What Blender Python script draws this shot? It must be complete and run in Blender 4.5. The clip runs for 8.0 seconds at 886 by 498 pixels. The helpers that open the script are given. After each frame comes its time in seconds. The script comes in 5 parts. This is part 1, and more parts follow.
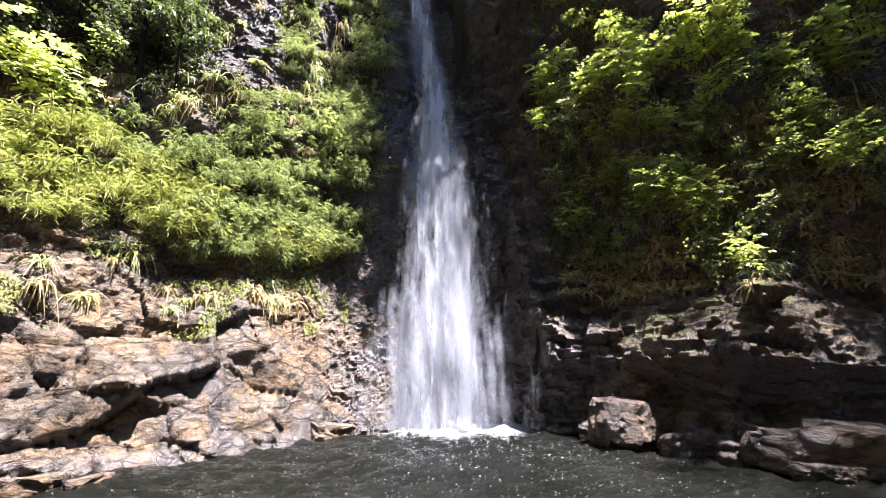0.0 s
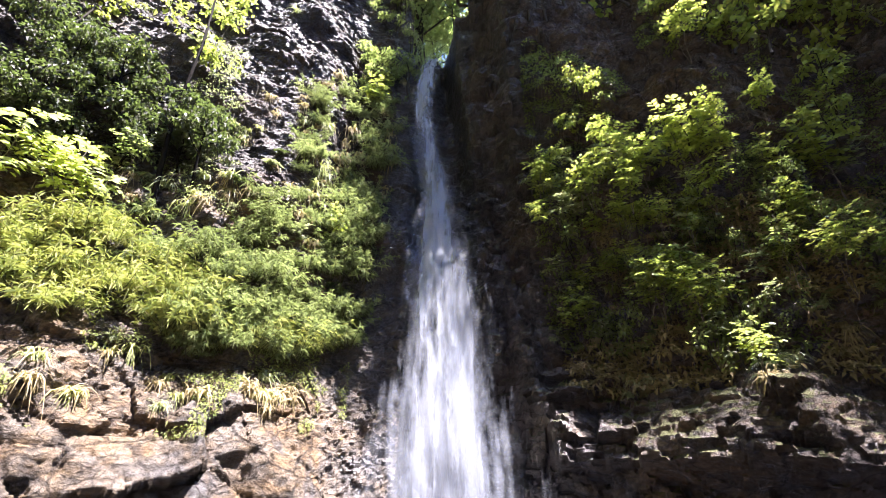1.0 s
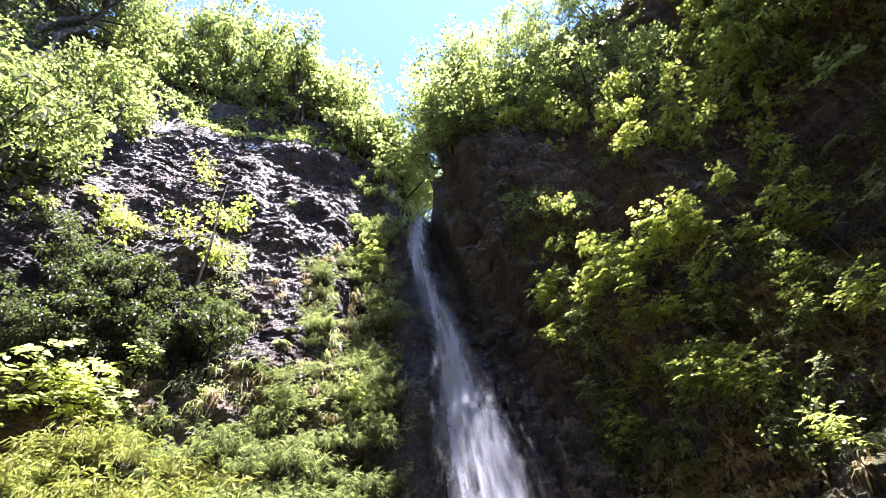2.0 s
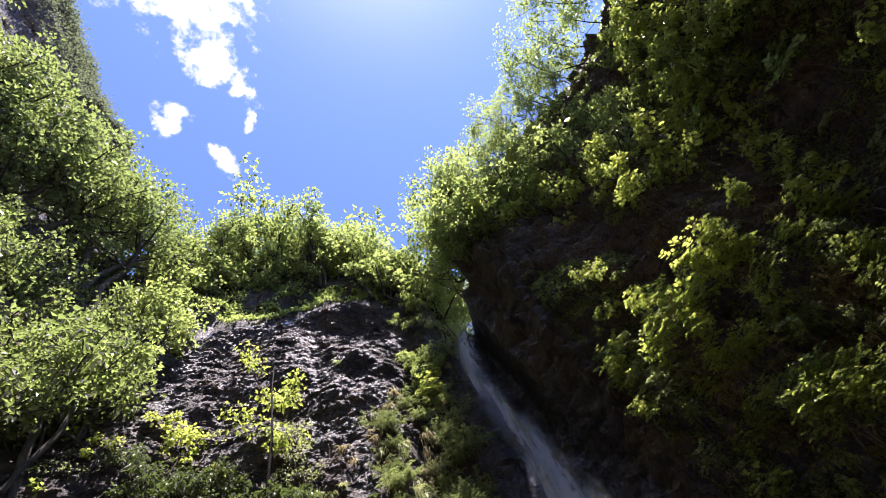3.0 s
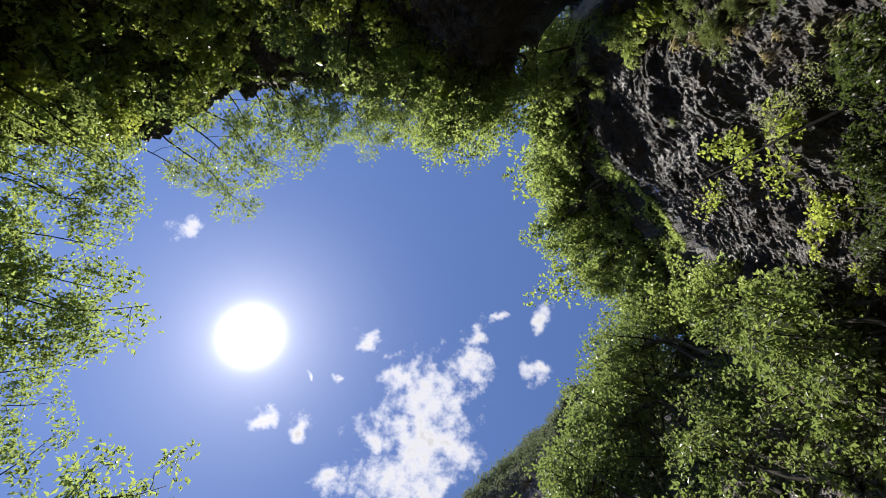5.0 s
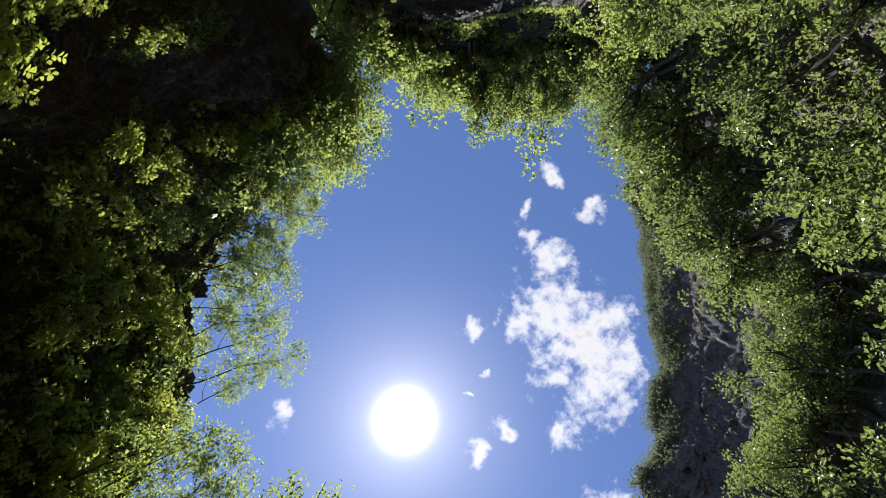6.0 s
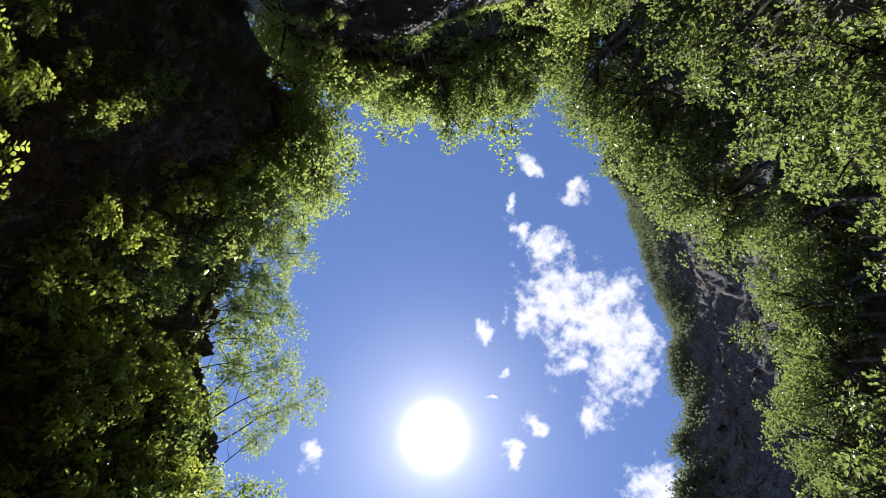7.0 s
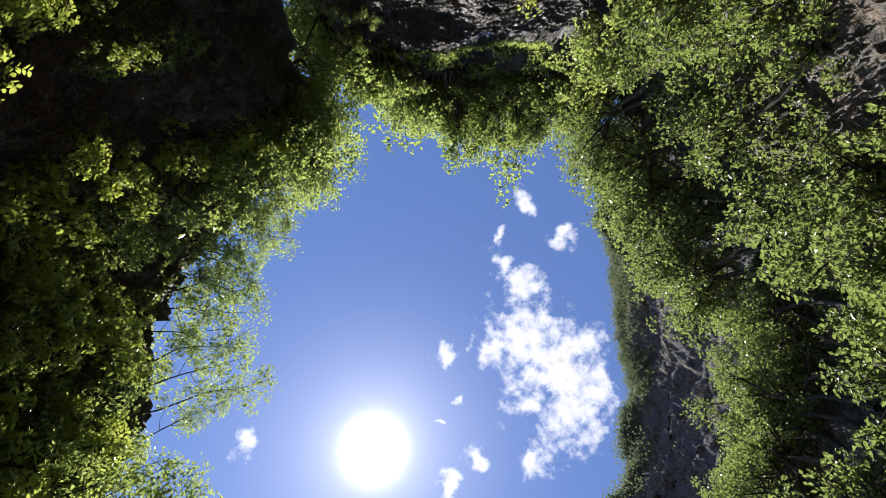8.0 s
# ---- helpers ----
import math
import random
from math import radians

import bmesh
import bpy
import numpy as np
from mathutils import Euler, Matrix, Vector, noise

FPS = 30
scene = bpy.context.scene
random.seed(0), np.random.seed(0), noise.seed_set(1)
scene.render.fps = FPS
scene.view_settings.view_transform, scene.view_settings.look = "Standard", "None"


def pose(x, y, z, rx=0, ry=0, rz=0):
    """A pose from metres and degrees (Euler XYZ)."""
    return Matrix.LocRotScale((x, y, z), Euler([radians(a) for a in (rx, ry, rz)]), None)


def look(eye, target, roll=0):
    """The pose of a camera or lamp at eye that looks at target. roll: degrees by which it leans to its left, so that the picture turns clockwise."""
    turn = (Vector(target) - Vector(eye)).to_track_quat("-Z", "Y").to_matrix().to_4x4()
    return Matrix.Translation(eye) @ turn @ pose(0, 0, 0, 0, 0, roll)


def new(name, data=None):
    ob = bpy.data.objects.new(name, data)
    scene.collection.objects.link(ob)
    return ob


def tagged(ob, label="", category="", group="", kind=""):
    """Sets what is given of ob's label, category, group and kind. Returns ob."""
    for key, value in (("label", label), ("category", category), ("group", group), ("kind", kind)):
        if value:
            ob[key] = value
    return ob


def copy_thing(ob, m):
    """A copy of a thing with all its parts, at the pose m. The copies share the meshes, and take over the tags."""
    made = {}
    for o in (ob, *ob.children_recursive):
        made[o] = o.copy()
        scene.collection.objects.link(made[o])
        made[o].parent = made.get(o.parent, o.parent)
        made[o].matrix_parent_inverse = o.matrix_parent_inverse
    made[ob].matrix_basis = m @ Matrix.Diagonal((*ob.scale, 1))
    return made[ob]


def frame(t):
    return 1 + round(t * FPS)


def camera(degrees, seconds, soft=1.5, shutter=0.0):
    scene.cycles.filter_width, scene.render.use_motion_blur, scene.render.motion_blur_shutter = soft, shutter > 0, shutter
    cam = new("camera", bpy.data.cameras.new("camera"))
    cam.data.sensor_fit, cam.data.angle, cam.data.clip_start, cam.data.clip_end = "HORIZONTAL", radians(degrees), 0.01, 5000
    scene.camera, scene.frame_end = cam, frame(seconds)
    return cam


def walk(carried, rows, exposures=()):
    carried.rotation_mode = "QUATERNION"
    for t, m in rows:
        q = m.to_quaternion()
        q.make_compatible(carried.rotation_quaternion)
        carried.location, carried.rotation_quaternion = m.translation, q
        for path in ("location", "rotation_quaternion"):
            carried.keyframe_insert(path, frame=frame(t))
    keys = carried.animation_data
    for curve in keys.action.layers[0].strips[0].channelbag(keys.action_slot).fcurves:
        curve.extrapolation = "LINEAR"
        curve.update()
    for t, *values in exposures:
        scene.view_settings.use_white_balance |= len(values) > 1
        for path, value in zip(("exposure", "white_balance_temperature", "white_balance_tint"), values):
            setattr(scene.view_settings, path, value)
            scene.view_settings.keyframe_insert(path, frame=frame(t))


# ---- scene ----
# Camera: a hand-held camera that stands on the bank of a plunge pool, tilts up along the fall and turns over to the sky.
cam = camera(90.0, 8.0, 0.95)
EYE = (0.0, 0.0, 2.0)
ROWS = [
    (0.0, 103.5, 0.0, 0.0), (0.5, 107.81, -0.16, 0.04), (1.0, 115.06, 0.1, 0.36), (1.5, 123.53, 2.94, 2.0), (1.7, 127.86, 5.51, 4.05),
    (2.8, 149.74, 16.69, 22.15), (3.0, 153.56, 17.7, 27.12), (3.5, 169.6, 20.98, 59.04), (4.0, 182.37, 20.63, 90.09), (4.5, 191.84, 13.21, 122.26),
    (5.0, 190.36, 3.74, 155.02), (5.2, 188.64, 0.34, 170.89), (6.3, 184.36, -6.43, 216.8), (6.5, 184.42, -6.43, 219.59), (7.0, 184.89, -6.13, 221.75),
    (7.5, 186.55, -4.98, 219.3), (8.0, 188.07, -2.46, 209.73),
]
EXPOSURES = [(0.0, 2.95, 6150, 24), (1.0, 3.15, 6100, 25), (1.7, 3.15, 6050, 28), (2.8, 2.15, 6200, 29), (3.5, 1.35, 6300, 19), (4.2, 0.75, 6500, 12), (5.2, 0.75, 6500, 12),
             (6.5, 0.92, 6500, 11), (8.0, 1.0, 6500, 11)]
walk(cam, [(t, pose(*EYE, rx, ry, rz)) for t, rx, ry, rz in ROWS], EXPOSURES)

# ---------------------------------------------------------------- sky and sun
SUN_AZ, SUN_EL = 117.0, 70.7
SKY, SUN = 0.075, 5.0


def way(az, el):
    """Unit direction: azimuth in degrees from straight ahead, to the right; elevation in degrees."""
    a, e = radians(az), radians(el)
    return Vector((math.sin(a) * math.cos(e), math.cos(a) * math.cos(e), math.sin(e)))


def make_sky():
    world = bpy.data.worlds.new("sky")
    scene.world = world
    world.use_nodes = True
    nt = world.node_tree
    nt.nodes.clear()
    N, L = nt.nodes.new, nt.links.new
    out, bg = N("ShaderNodeOutputWorld"), N("ShaderNodeBackground")
    sky = N("ShaderNodeTexSky")
    sky.sky_type, sky.sun_disc = "NISHITA", False
    sky.sun_elevation, sky.sun_rotation = radians(SUN_EL), radians(SUN_AZ)
    sky.air_density, sky.dust_density, sky.ozone_density = 1.0, 0.15, 3.0
    co = N("ShaderNodeTexCoord")
    sep = N("ShaderNodeSeparateXYZ")
    L(co.outputs["Generated"], sep.inputs[0])

    def op(kind, a, b, c=None):
        m = N("ShaderNodeMath")
        m.operation = kind
        for i, v in enumerate((a, b, c)):
            if v is None:
                continue
            if isinstance(v, (int, float)):
                m.inputs[i].default_value = v
            else:
                L(v, m.inputs[i])
        return m.outputs[0]

    zz = op("MAXIMUM", sep.outputs[2], 0.05)
    flat = N("ShaderNodeCombineXYZ")
    L(op("DIVIDE", sep.outputs[0], zz), flat.inputs[0])
    L(op("DIVIDE", sep.outputs[1], zz), flat.inputs[1])
    # fair-weather cumulus: puffs on the plane of the cloud base, broken up by noise
    puffs = [(-0.10, -0.12, 0.105), (-0.11, -0.215, 0.12), (-0.095, -0.30, 0.09), (-0.035, -0.10, 0.055), (-0.155, -0.02, 0.05), (-0.132, 0.05, 0.028),
             (-0.03, -0.235, 0.05), (-0.18, -0.19, 0.06), (-0.17, -0.28, 0.05), (0.083, -0.063, 0.028), (-0.155, 0.098, 0.016), (-0.25, 0.15, 0.034), (-0.285, 0.038, 0.032),
             (0.204, -0.292, 0.026), (0.123, -0.286, 0.028), (0.03, -0.343, 0.045), (0.167, -0.178, 0.012), (0.106, -0.156, 0.012), (0.024, -0.547, 0.06),
             (0.55, -0.02, 0.035), (-0.9, -0.9, 0.3), (0.2, -0.95, 0.25)]
    warp, bend = N("ShaderNodeTexNoise"), N("ShaderNodeVectorMath")
    warp.inputs["Scale"].default_value, warp.inputs["Detail"].default_value = 13.0, 5.0
    L(flat.outputs[0], warp.inputs["Vector"])
    bend.operation = "MULTIPLY_ADD"
    L(warp.outputs["Color"], bend.inputs[0])
    bend.inputs[1].default_value = (0.11, 0.11, 0)
    shifted = N("ShaderNodeVectorMath")
    shifted.operation = "SUBTRACT"
    L(flat.outputs[0], shifted.inputs[0])
    shifted.inputs[1].default_value = (0.055, 0.055, 0)
    L(shifted.outputs[0], bend.inputs[2])
    field = None
    for x, y, r in puffs:
        d = N("ShaderNodeVectorMath")
        d.operation = "DISTANCE"
        L(bend.outputs[0], d.inputs[0])
        d.inputs[1].default_value = (x, y, 0)
        v = op("MULTIPLY_ADD", d.outputs["Value"], -1.0 / r, 1.0)
        field = v if field is None else op("MAXIMUM", field, v)
    big, fine = N("ShaderNodeTexNoise"), N("ShaderNodeTexNoise")
    for node, s, de in ((big, 9.0, 6.0), (fine, 34.0, 6.0)):
        L(flat.outputs[0], node.inputs["Vector"])
        node.inputs["Scale"].default_value, node.inputs["Detail"].default_value, node.inputs["Roughness"].default_value = s, de, 0.62
    wob = op("ADD", op("MULTIPLY", op("SUBTRACT", big.outputs[0], 0.5), 2.0), op("MULTIPLY", op("SUBTRACT", fine.outputs[0], 0.5), 3.0))
    dense = op("ADD", op("MULTIPLY", op("MAXIMUM", field, -0.9), 1.25), wob)
    cover = N("ShaderNodeMapRange")
    cover.interpolation_type = "SMOOTHSTEP"
    cover.inputs["From Min"].default_value, cover.inputs["From Max"].default_value = -0.1, 1.35
    L(dense, cover.inputs[0])
    # bright aureole of the sun itself
    dot = N("ShaderNodeVectorMath")
    dot.operation = "DOT_PRODUCT"
    L(co.outputs["Generated"], dot.inputs[0])
    dot.inputs[1].default_value = way(SUN_AZ, SUN_EL)
    dd = op("MAXIMUM", dot.outputs["Value"], 0.0)
    glow = op("ADD", op("MULTIPLY", op("POWER", dd, 1500.0), 60.0), op("ADD", op("MULTIPLY", op("POWER", dd, 260.0), 3.0), op("MULTIPLY", op("POWER", dd, 50.0), 1.6)))
    white = N("ShaderNodeMix")
    white.data_type = "RGBA"
    L(cover.outputs[0], white.inputs["Factor"])
    blue = N("ShaderNodeMix")
    blue.data_type, blue.blend_type = "RGBA", "MULTIPLY"
    blue.inputs["Factor"].default_value = 1.0
    blue.inputs["B"].default_value = (0.88, 0.96, 1.19, 1)
    L(sky.outputs[0], blue.inputs["A"])
    L(blue.outputs["Result"], white.inputs["A"])
    shade = N("ShaderNodeMapRange")
    shade.inputs["From Min"].default_value, shade.inputs["From Max"].default_value = 0.3, 1.6
    shade.inputs["To Min"].default_value, shade.inputs["To Max"].default_value = 10.0, 5.5
    L(dense, shade.inputs[0])
    tone = N("ShaderNodeCombineXYZ")
    L(shade.outputs[0], tone.inputs[0])
    L(shade.outputs[0], tone.inputs[1])
    L(op("MULTIPLY", shade.outputs[0], 1.03), tone.inputs[2])
    L(tone.outputs[0], white.inputs["B"])
    add = N("ShaderNodeMix")
    add.data_type, add.blend_type = "RGBA", "ADD"
    add.inputs["Factor"].default_value = 1.0
    L(white.outputs["Result"], add.inputs["A"])
    halo = N("ShaderNodeCombineXYZ")
    for i, k in enumerate((1.0, 0.97, 0.95)):
        L(op("MULTIPLY", glow, k), halo.inputs[i])
    L(halo.outputs[0], add.inputs["B"])
    L(add.outputs["Result"], bg.inputs["Color"])
    bg.inputs["Strength"].default_value = SKY
    L(bg.outputs[0], out.inputs["Surface"])


make_sky()
sun_data = bpy.data.lights.new("sun", "SUN")
sun_data.energy, sun_data.angle, sun_data.color = SUN, radians(0.55), (1.0, 0.95, 0.87)
sun = new("sun", sun_data)
sun.matrix_world = look(way(SUN_AZ, SUN_EL) * 150, (0, 0, 0))


# ---------------------------------------------------------------- noise for shapes
def hash01(ix, iy, iz, seed):
    h = (ix.astype(np.int64) * 374761393 + iy.astype(np.int64) * 668265263 + iz.astype(np.int64) * 1274126177 + seed * 974711) & 0xFFFFFFFF
    h = ((h ^ (h >> 13)) * 1103515245) & 0xFFFFFFFF
    h = ((h ^ (h >> 15)) * 668265261) & 0xFFFFFFFF
    return ((h ^ (h >> 16)) & 0xFFFFFF) / float(0x1000000)


def vnoise(p, seed=0):
    """Smooth value noise in -1..1 at points p (n, 3)."""
    i = np.floor(p)
    f = p - i
    f = f * f * f * (f * (f * 6 - 15) + 10)
    total = np.zeros(len(p))
    for dx in (0, 1):
        for dy in (0, 1):
            for dz in (0, 1):
                w = (f[:, 0] if dx else 1 - f[:, 0]) * (f[:, 1] if dy else 1 - f[:, 1]) * (f[:, 2] if dz else 1 - f[:, 2])
                total += w * hash01(i[:, 0] + dx, i[:, 1] + dy, i[:, 2] + dz, seed)
    return total * 2 - 1


def fbm(p, octaves=4, seed=0, gain=0.5):
    out, amp = np.zeros(len(p)), 1.0
    for o in range(octaves):
        out += amp * vnoise(p * 2.03 ** o, seed + o * 17)
        amp *= gain
    return out


def cells(p, seed=0):
    """Nearest and second cell distance, a random value of the nearest cell, and the height of its tilted facet."""
    i = np.floor(p)
    f1, f2, best = np.full(len(p), 9.0), np.full(len(p), 9.0), np.zeros((len(p), 3))
    for dx in (-1, 0, 1):
        for dy in (-1, 0, 1):
            for dz in (-1, 0, 1):
                c = i + (dx, dy, dz)
                h = hash01(c[:, 0], c[:, 1], c[:, 2], seed)
                d = np.sqrt((c[:, 0] + h - p[:, 0]) ** 2 + (c[:, 1] + (h * 61.7) % 1 - p[:, 1]) ** 2 + (c[:, 2] + (h * 487.3) % 1 - p[:, 2]) ** 2)
                near = d < f1
                f2 = np.where(near, f1, np.minimum(f2, d))
                best[near] = c[near]
                f1 = np.where(near, d, f1)
    r = [hash01(best[:, 0], best[:, 1], best[:, 2], seed + 200 + k) for k in range(4)]
    tilt = sum((p[:, k] - best[:, k] - 0.5) * (r[k] - 0.5) for k in range(3))
    return f1, f2, r[3], tilt


def smooth(x, a, b):
    t = np.clip((x - a) / (b - a), 0, 1)
    return t * t * (3 - 2 * t)


# ---------------------------------------------------------------- the gorge: distance of the rock from the bank by azimuth and height
BASE_AZ = [-185, -150, -120, -95, -75, -60, -50, -42, -36, -27, -20, -14, -6.4, 0, 8, 11, 18, 26, 38, 45, 60, 80, 100, 130, 185]
BASE_R = [16, 14, 13, 11.3, 11.3, 11.3, 11.0, 10.5, 10.1, 10.0, 11.0, 12.3, 13.0, 14.0, 13.2, 12.5, 12.5, 11.4, 11.1, 12.2, 15.5, 16.5, 16.5, 16, 16]
LEFT_Z = [-2, 0, 1.5, 3.2, 4.0, 6.0, 8.0, 12, 18, 24, 27, 30, 38, 44, 60]
LEFT_D = [0, 0, 0.75, 1.75, 2.3, 3.1, 3.6, 4.3, 5.3, 6.4, 7.0, 7.6, 8.6, 9.8, 30]
CLEFT_Z = [-2, 0, 4, 8.5, 9.5, 13, 14, 18, 20.4, 20.8, 26, 60]
CLEFT_D = [0.8, 0.8, 1.3, 2.0, 2.2, 2.5, 2.8, 3.1, 3.1, 6, 60, 200]
RIGHT_Z = [-2, 0, 0.5, 1.3, 1.9, 2.6, 3.6, 4.6, 8, 14, 20, 25, 28, 34, 40, 60]
RIGHT_D = [0.3, 0.3, 0.8, 0.8, 0.0, 0.5, 1.4, 2.1, 2.5, 1.8, 1.1, 1.3, 2.0, 3.5, 6.5, 24]
BACK_Z = [-2, 0, 0.5, 1.3, 1.9, 2.6, 3.6, 4.6, 8, 14, 20, 26, 34, 44, 60]
BACK_D = [0.3, 0.3, 0.7, 0.7, 0.0, 0.5, 1.4, 2.1, 3.0, 3.4, 4.1, 5.0, 6.2, 7.6, 24]
SLOPE_Z = [-2, 0, 2, 5, 10, 18, 26, 34, 44, 60]
SLOPE_D = [0, 0, 0.6, 1.2, 1.7, 2.4, 3.4, 4.6, 6.8, 28]


def gorge_r(az, z):
    base = np.interp(az, BASE_AZ, BASE_R)
    left = np.interp(z, LEFT_Z, LEFT_D) * np.interp(az, [-30, -14, -8], [1.0, 0.75, 0.62])
    cleft = np.interp(z, CLEFT_Z, CLEFT_D)
    right, slope = np.interp(z, RIGHT_Z, RIGHT_D), np.interp(z, SLOPE_Z, SLOPE_D)
    # top of the western cliff drops towards the open side
    edge_l = np.interp(z, [0, 4, 8, 10, 14, 20, 25], [-5.0, -5.0, -5.6, -7.0, -6.5, -4.6, -3.6])
    edge_r = np.interp(z, [0, 3.4, 5.7, 8.3, 10.5, 14, 20, 25], [12.0, 12.0, 10.5, 7.6, 4.4, 2.8, 0.6, 0.0])
    wl, wr = smooth(az, edge_l - 1.2, edge_l + 1.2), smooth(az, edge_r - 1.0, edge_r + 1.6)
    ws = smooth(az, 48, 66)
    wb = smooth(az, 17, 31)
    right = right * (1 - wb) + np.interp(z, BACK_Z, BACK_D) * wb
    d = left * (1 - wl) + (cleft * (1 - wr) + (right * (1 - ws) + slope * ws) * wr) * wl
    return base + d


def base_point(az, z):
    r = gorge_r(az, z)
    a = np.radians(az)
    return np.stack([np.sin(a) * r, np.cos(a) * r, z], 1)


def rock_relief(az, z, p):
    """How far the rock stands out towards the pool."""
    tilt = p @ np.array([[0.97, 0.05, 0.2], [-0.05, 0.99, 0.1], [-0.22, -0.08, 0.97]])
    warp = np.stack([vnoise(p * 0.9 + k * 7.3, 40 + k) for k in range(3)], 1) * 0.22
    f1, f2, cid, fl = cells((tilt + warp) / np.array([1.5, 1.5, 0.55]), 3)
    g1, g2, gid, gl = cells((tilt + warp * 0.5) / np.array([0.5, 0.5, 0.19]), 8)
    blocky = (cid - 0.5) * 0.5 + fl * 0.55 - 0.12 * np.exp(-(f2 - f1) / 0.05) + (gid - 0.5) * 0.20 + gl * 0.28 - 0.05 * np.exp(-(g2 - g1) / 0.07)
    h1, h2, hid, hl = cells((tilt + warp * 1.2) / np.array([3.0, 3.0, 1.7]), 21)
    k1, k2, kid, kl = cells((tilt + warp) / np.array([1.3, 1.3, 0.75]), 27)
    bould = 0.12 - 0.12 * h1 ** 2 + (hid - 0.5) * 0.6 + hl * 0.9 - 0.2 * np.exp(-(h2 - h1) / 0.03) + (kid - 0.5) * 0.16 + kl * 0.4 - 0.07 * np.exp(-(k2 - k1) / 0.03) + (gid - 0.5) * 0.05 + gl * 0.10
    low = (1 - smooth(z + 0.5 * vnoise(p * 0.5, 77), 3.0, 4.6)) * (1 - smooth(az, -14, -9))
    crinkle = smooth(az, -17, -13) * (1 - smooth(az, 0, 6)) * (1 - smooth(z, 9, 12))
    # thin tilted plates and upright cracks on the upper cliff
    bed = tilt[:, 2] / 0.42 + 0.7 * fbm(p * (0.5, 0.5, 0.3), 3, 31)
    sheet = tilt[:, 2] / 0.95 + 0.6 * fbm(p * (0.3, 0.3, 0.2), 2, 35)
    plates = 0.13 * (bed % 1 - 0.5) * (0.4 + np.abs(vnoise(p * 0.6, 36))) + 0.2 * (sheet % 1 - 0.5) * (0.3 + np.abs(vnoise(p * 0.4, 37)))
    crack = np.exp(-np.abs(vnoise(p * (0.5, 0.5, 0.07), 38)) / 0.04) * smooth(vnoise(p * (0.3, 0.3, 0.15), 39), -0.1, 0.3)
    high = smooth(z + 0.8 * vnoise(p * 0.4, 78), 8.0, 10.5) * (1 - smooth(az, -7, -4))
    blocky = blocky * (1 - 0.62 * high) + high * (plates - 0.35 * crack + 0.10 * fbm(p * 1.7, 3, 42))
    rock = 0.75 * bould * low + blocky * (1 - low) * (0.68 + 0.32 * smooth(az, -6, 6))
    return rock + 0.55 * fbm(p * 0.33, 3, 60) + 0.05 * fbm(p * 4.0, 3, 61) + 0.02 * fbm(p * 13.0, 2, 66) + crinkle * (0.07 * (0.5 - (z / 0.42 + 2.4 * fbm(p * 1.1, 3, 68)) % 1) + 0.07 * fbm(p * 2.6, 4, 67, 0.55) - 0.8 * rock)


def gorge_point(az, z):
    az, z = np.asarray(az, float), np.asarray(z, float)
    p = base_point(az, z)
    h = rock_relief(az, z, p)
    calm = 1 - 0.45 * smooth(az, -6, -4) * (1 - smooth(az, 3, 6))
    a = np.radians(az)
    p[:, 0] -= np.sin(a) * h * calm
    p[:, 1] -= np.cos(a) * h * calm
    p[:, 2] += 0.25 * h * (z > 0.4)
    return p


def height_at(az, el):
    """Height on the gorge's face that stands at that elevation angle above the bank."""
    zs = np.arange(-1, 60, 0.05)
    e = np.degrees(np.arctan2(zs - EYE[2], gorge_r(np.full(len(zs), az), zs)))
    hit = np.nonzero(e >= el)[0]
    return zs[hit[0]] if len(hit) else 59.0


def face(az, el, out=0.0):
    """A place on the gorge's face, moved out from it by that many metres."""
    p = gorge_point([az], [height_at(az, el)])[0]
    a = radians(az)
    return Vector((p[0] - math.sin(a) * out, p[1] - math.cos(a) * out, p[2]))


# ---------------------------------------------------------------- meshes and parts
def mesh_of(name, verts, faces, material, smooth_shade=True):
    me = bpy.data.meshes.new(name)
    me.from_pydata(np.asarray(verts, float).tolist(), [], faces if isinstance(faces, list) else faces.tolist())
    me.materials.append(material)
    if smooth_shade:
        me.polygons.foreach_set("use_smooth", [True] * len(me.polygons))
    me.update()
    return me


def part(name, me, parent, label=""):
    ob = new(name, me)
    ob.parent = parent
    if label:
        tagged(ob, label)
    return ob


def grid_faces(rows, cols):
    i = np.arange(rows * cols).reshape(rows, cols)
    return np.stack([i[:-1, :-1], i[:-1, 1:], i[1:, 1:], i[1:, :-1]], -1).reshape(-1, 4)


def tube(points, radii, sides=7):
    """Verts and faces of a tapered tube along points."""
    P = np.asarray(points, float)
    V, F = [], []
    for k in range(len(P)):
        t = P[min(k + 1, len(P) - 1)] - P[max(k - 1, 0)]
        t /= np.linalg.norm(t) + 1e-9
        u = np.cross(t, (0.31, 0.87, 0.38))
        u /= np.linalg.norm(u) + 1e-9
        w = np.cross(t, u)
        for s in range(sides):
            a = 2 * math.pi * s / sides
            V.append(P[k] + radii[k] * (math.cos(a) * u + math.sin(a) * w))
    for k in range(len(P) - 1):
        for s in range(sides):
            a, b = k * sides + s, k * sides + (s + 1) % sides
            F.append([a, b, b + sides, a + sides])
    F.append([(len(P) - 1) * sides + s for s in range(sides)])
    return V, F


def join(pieces):
    V, F = [], []
    for v, f in pieces:
        o = len(V)
        V.extend(v)
        F.extend([[i + o for i in q] for q in f])
    return V, F


def unit(v):
    return v / (np.linalg.norm(v, axis=-1, keepdims=True) + 1e-9)


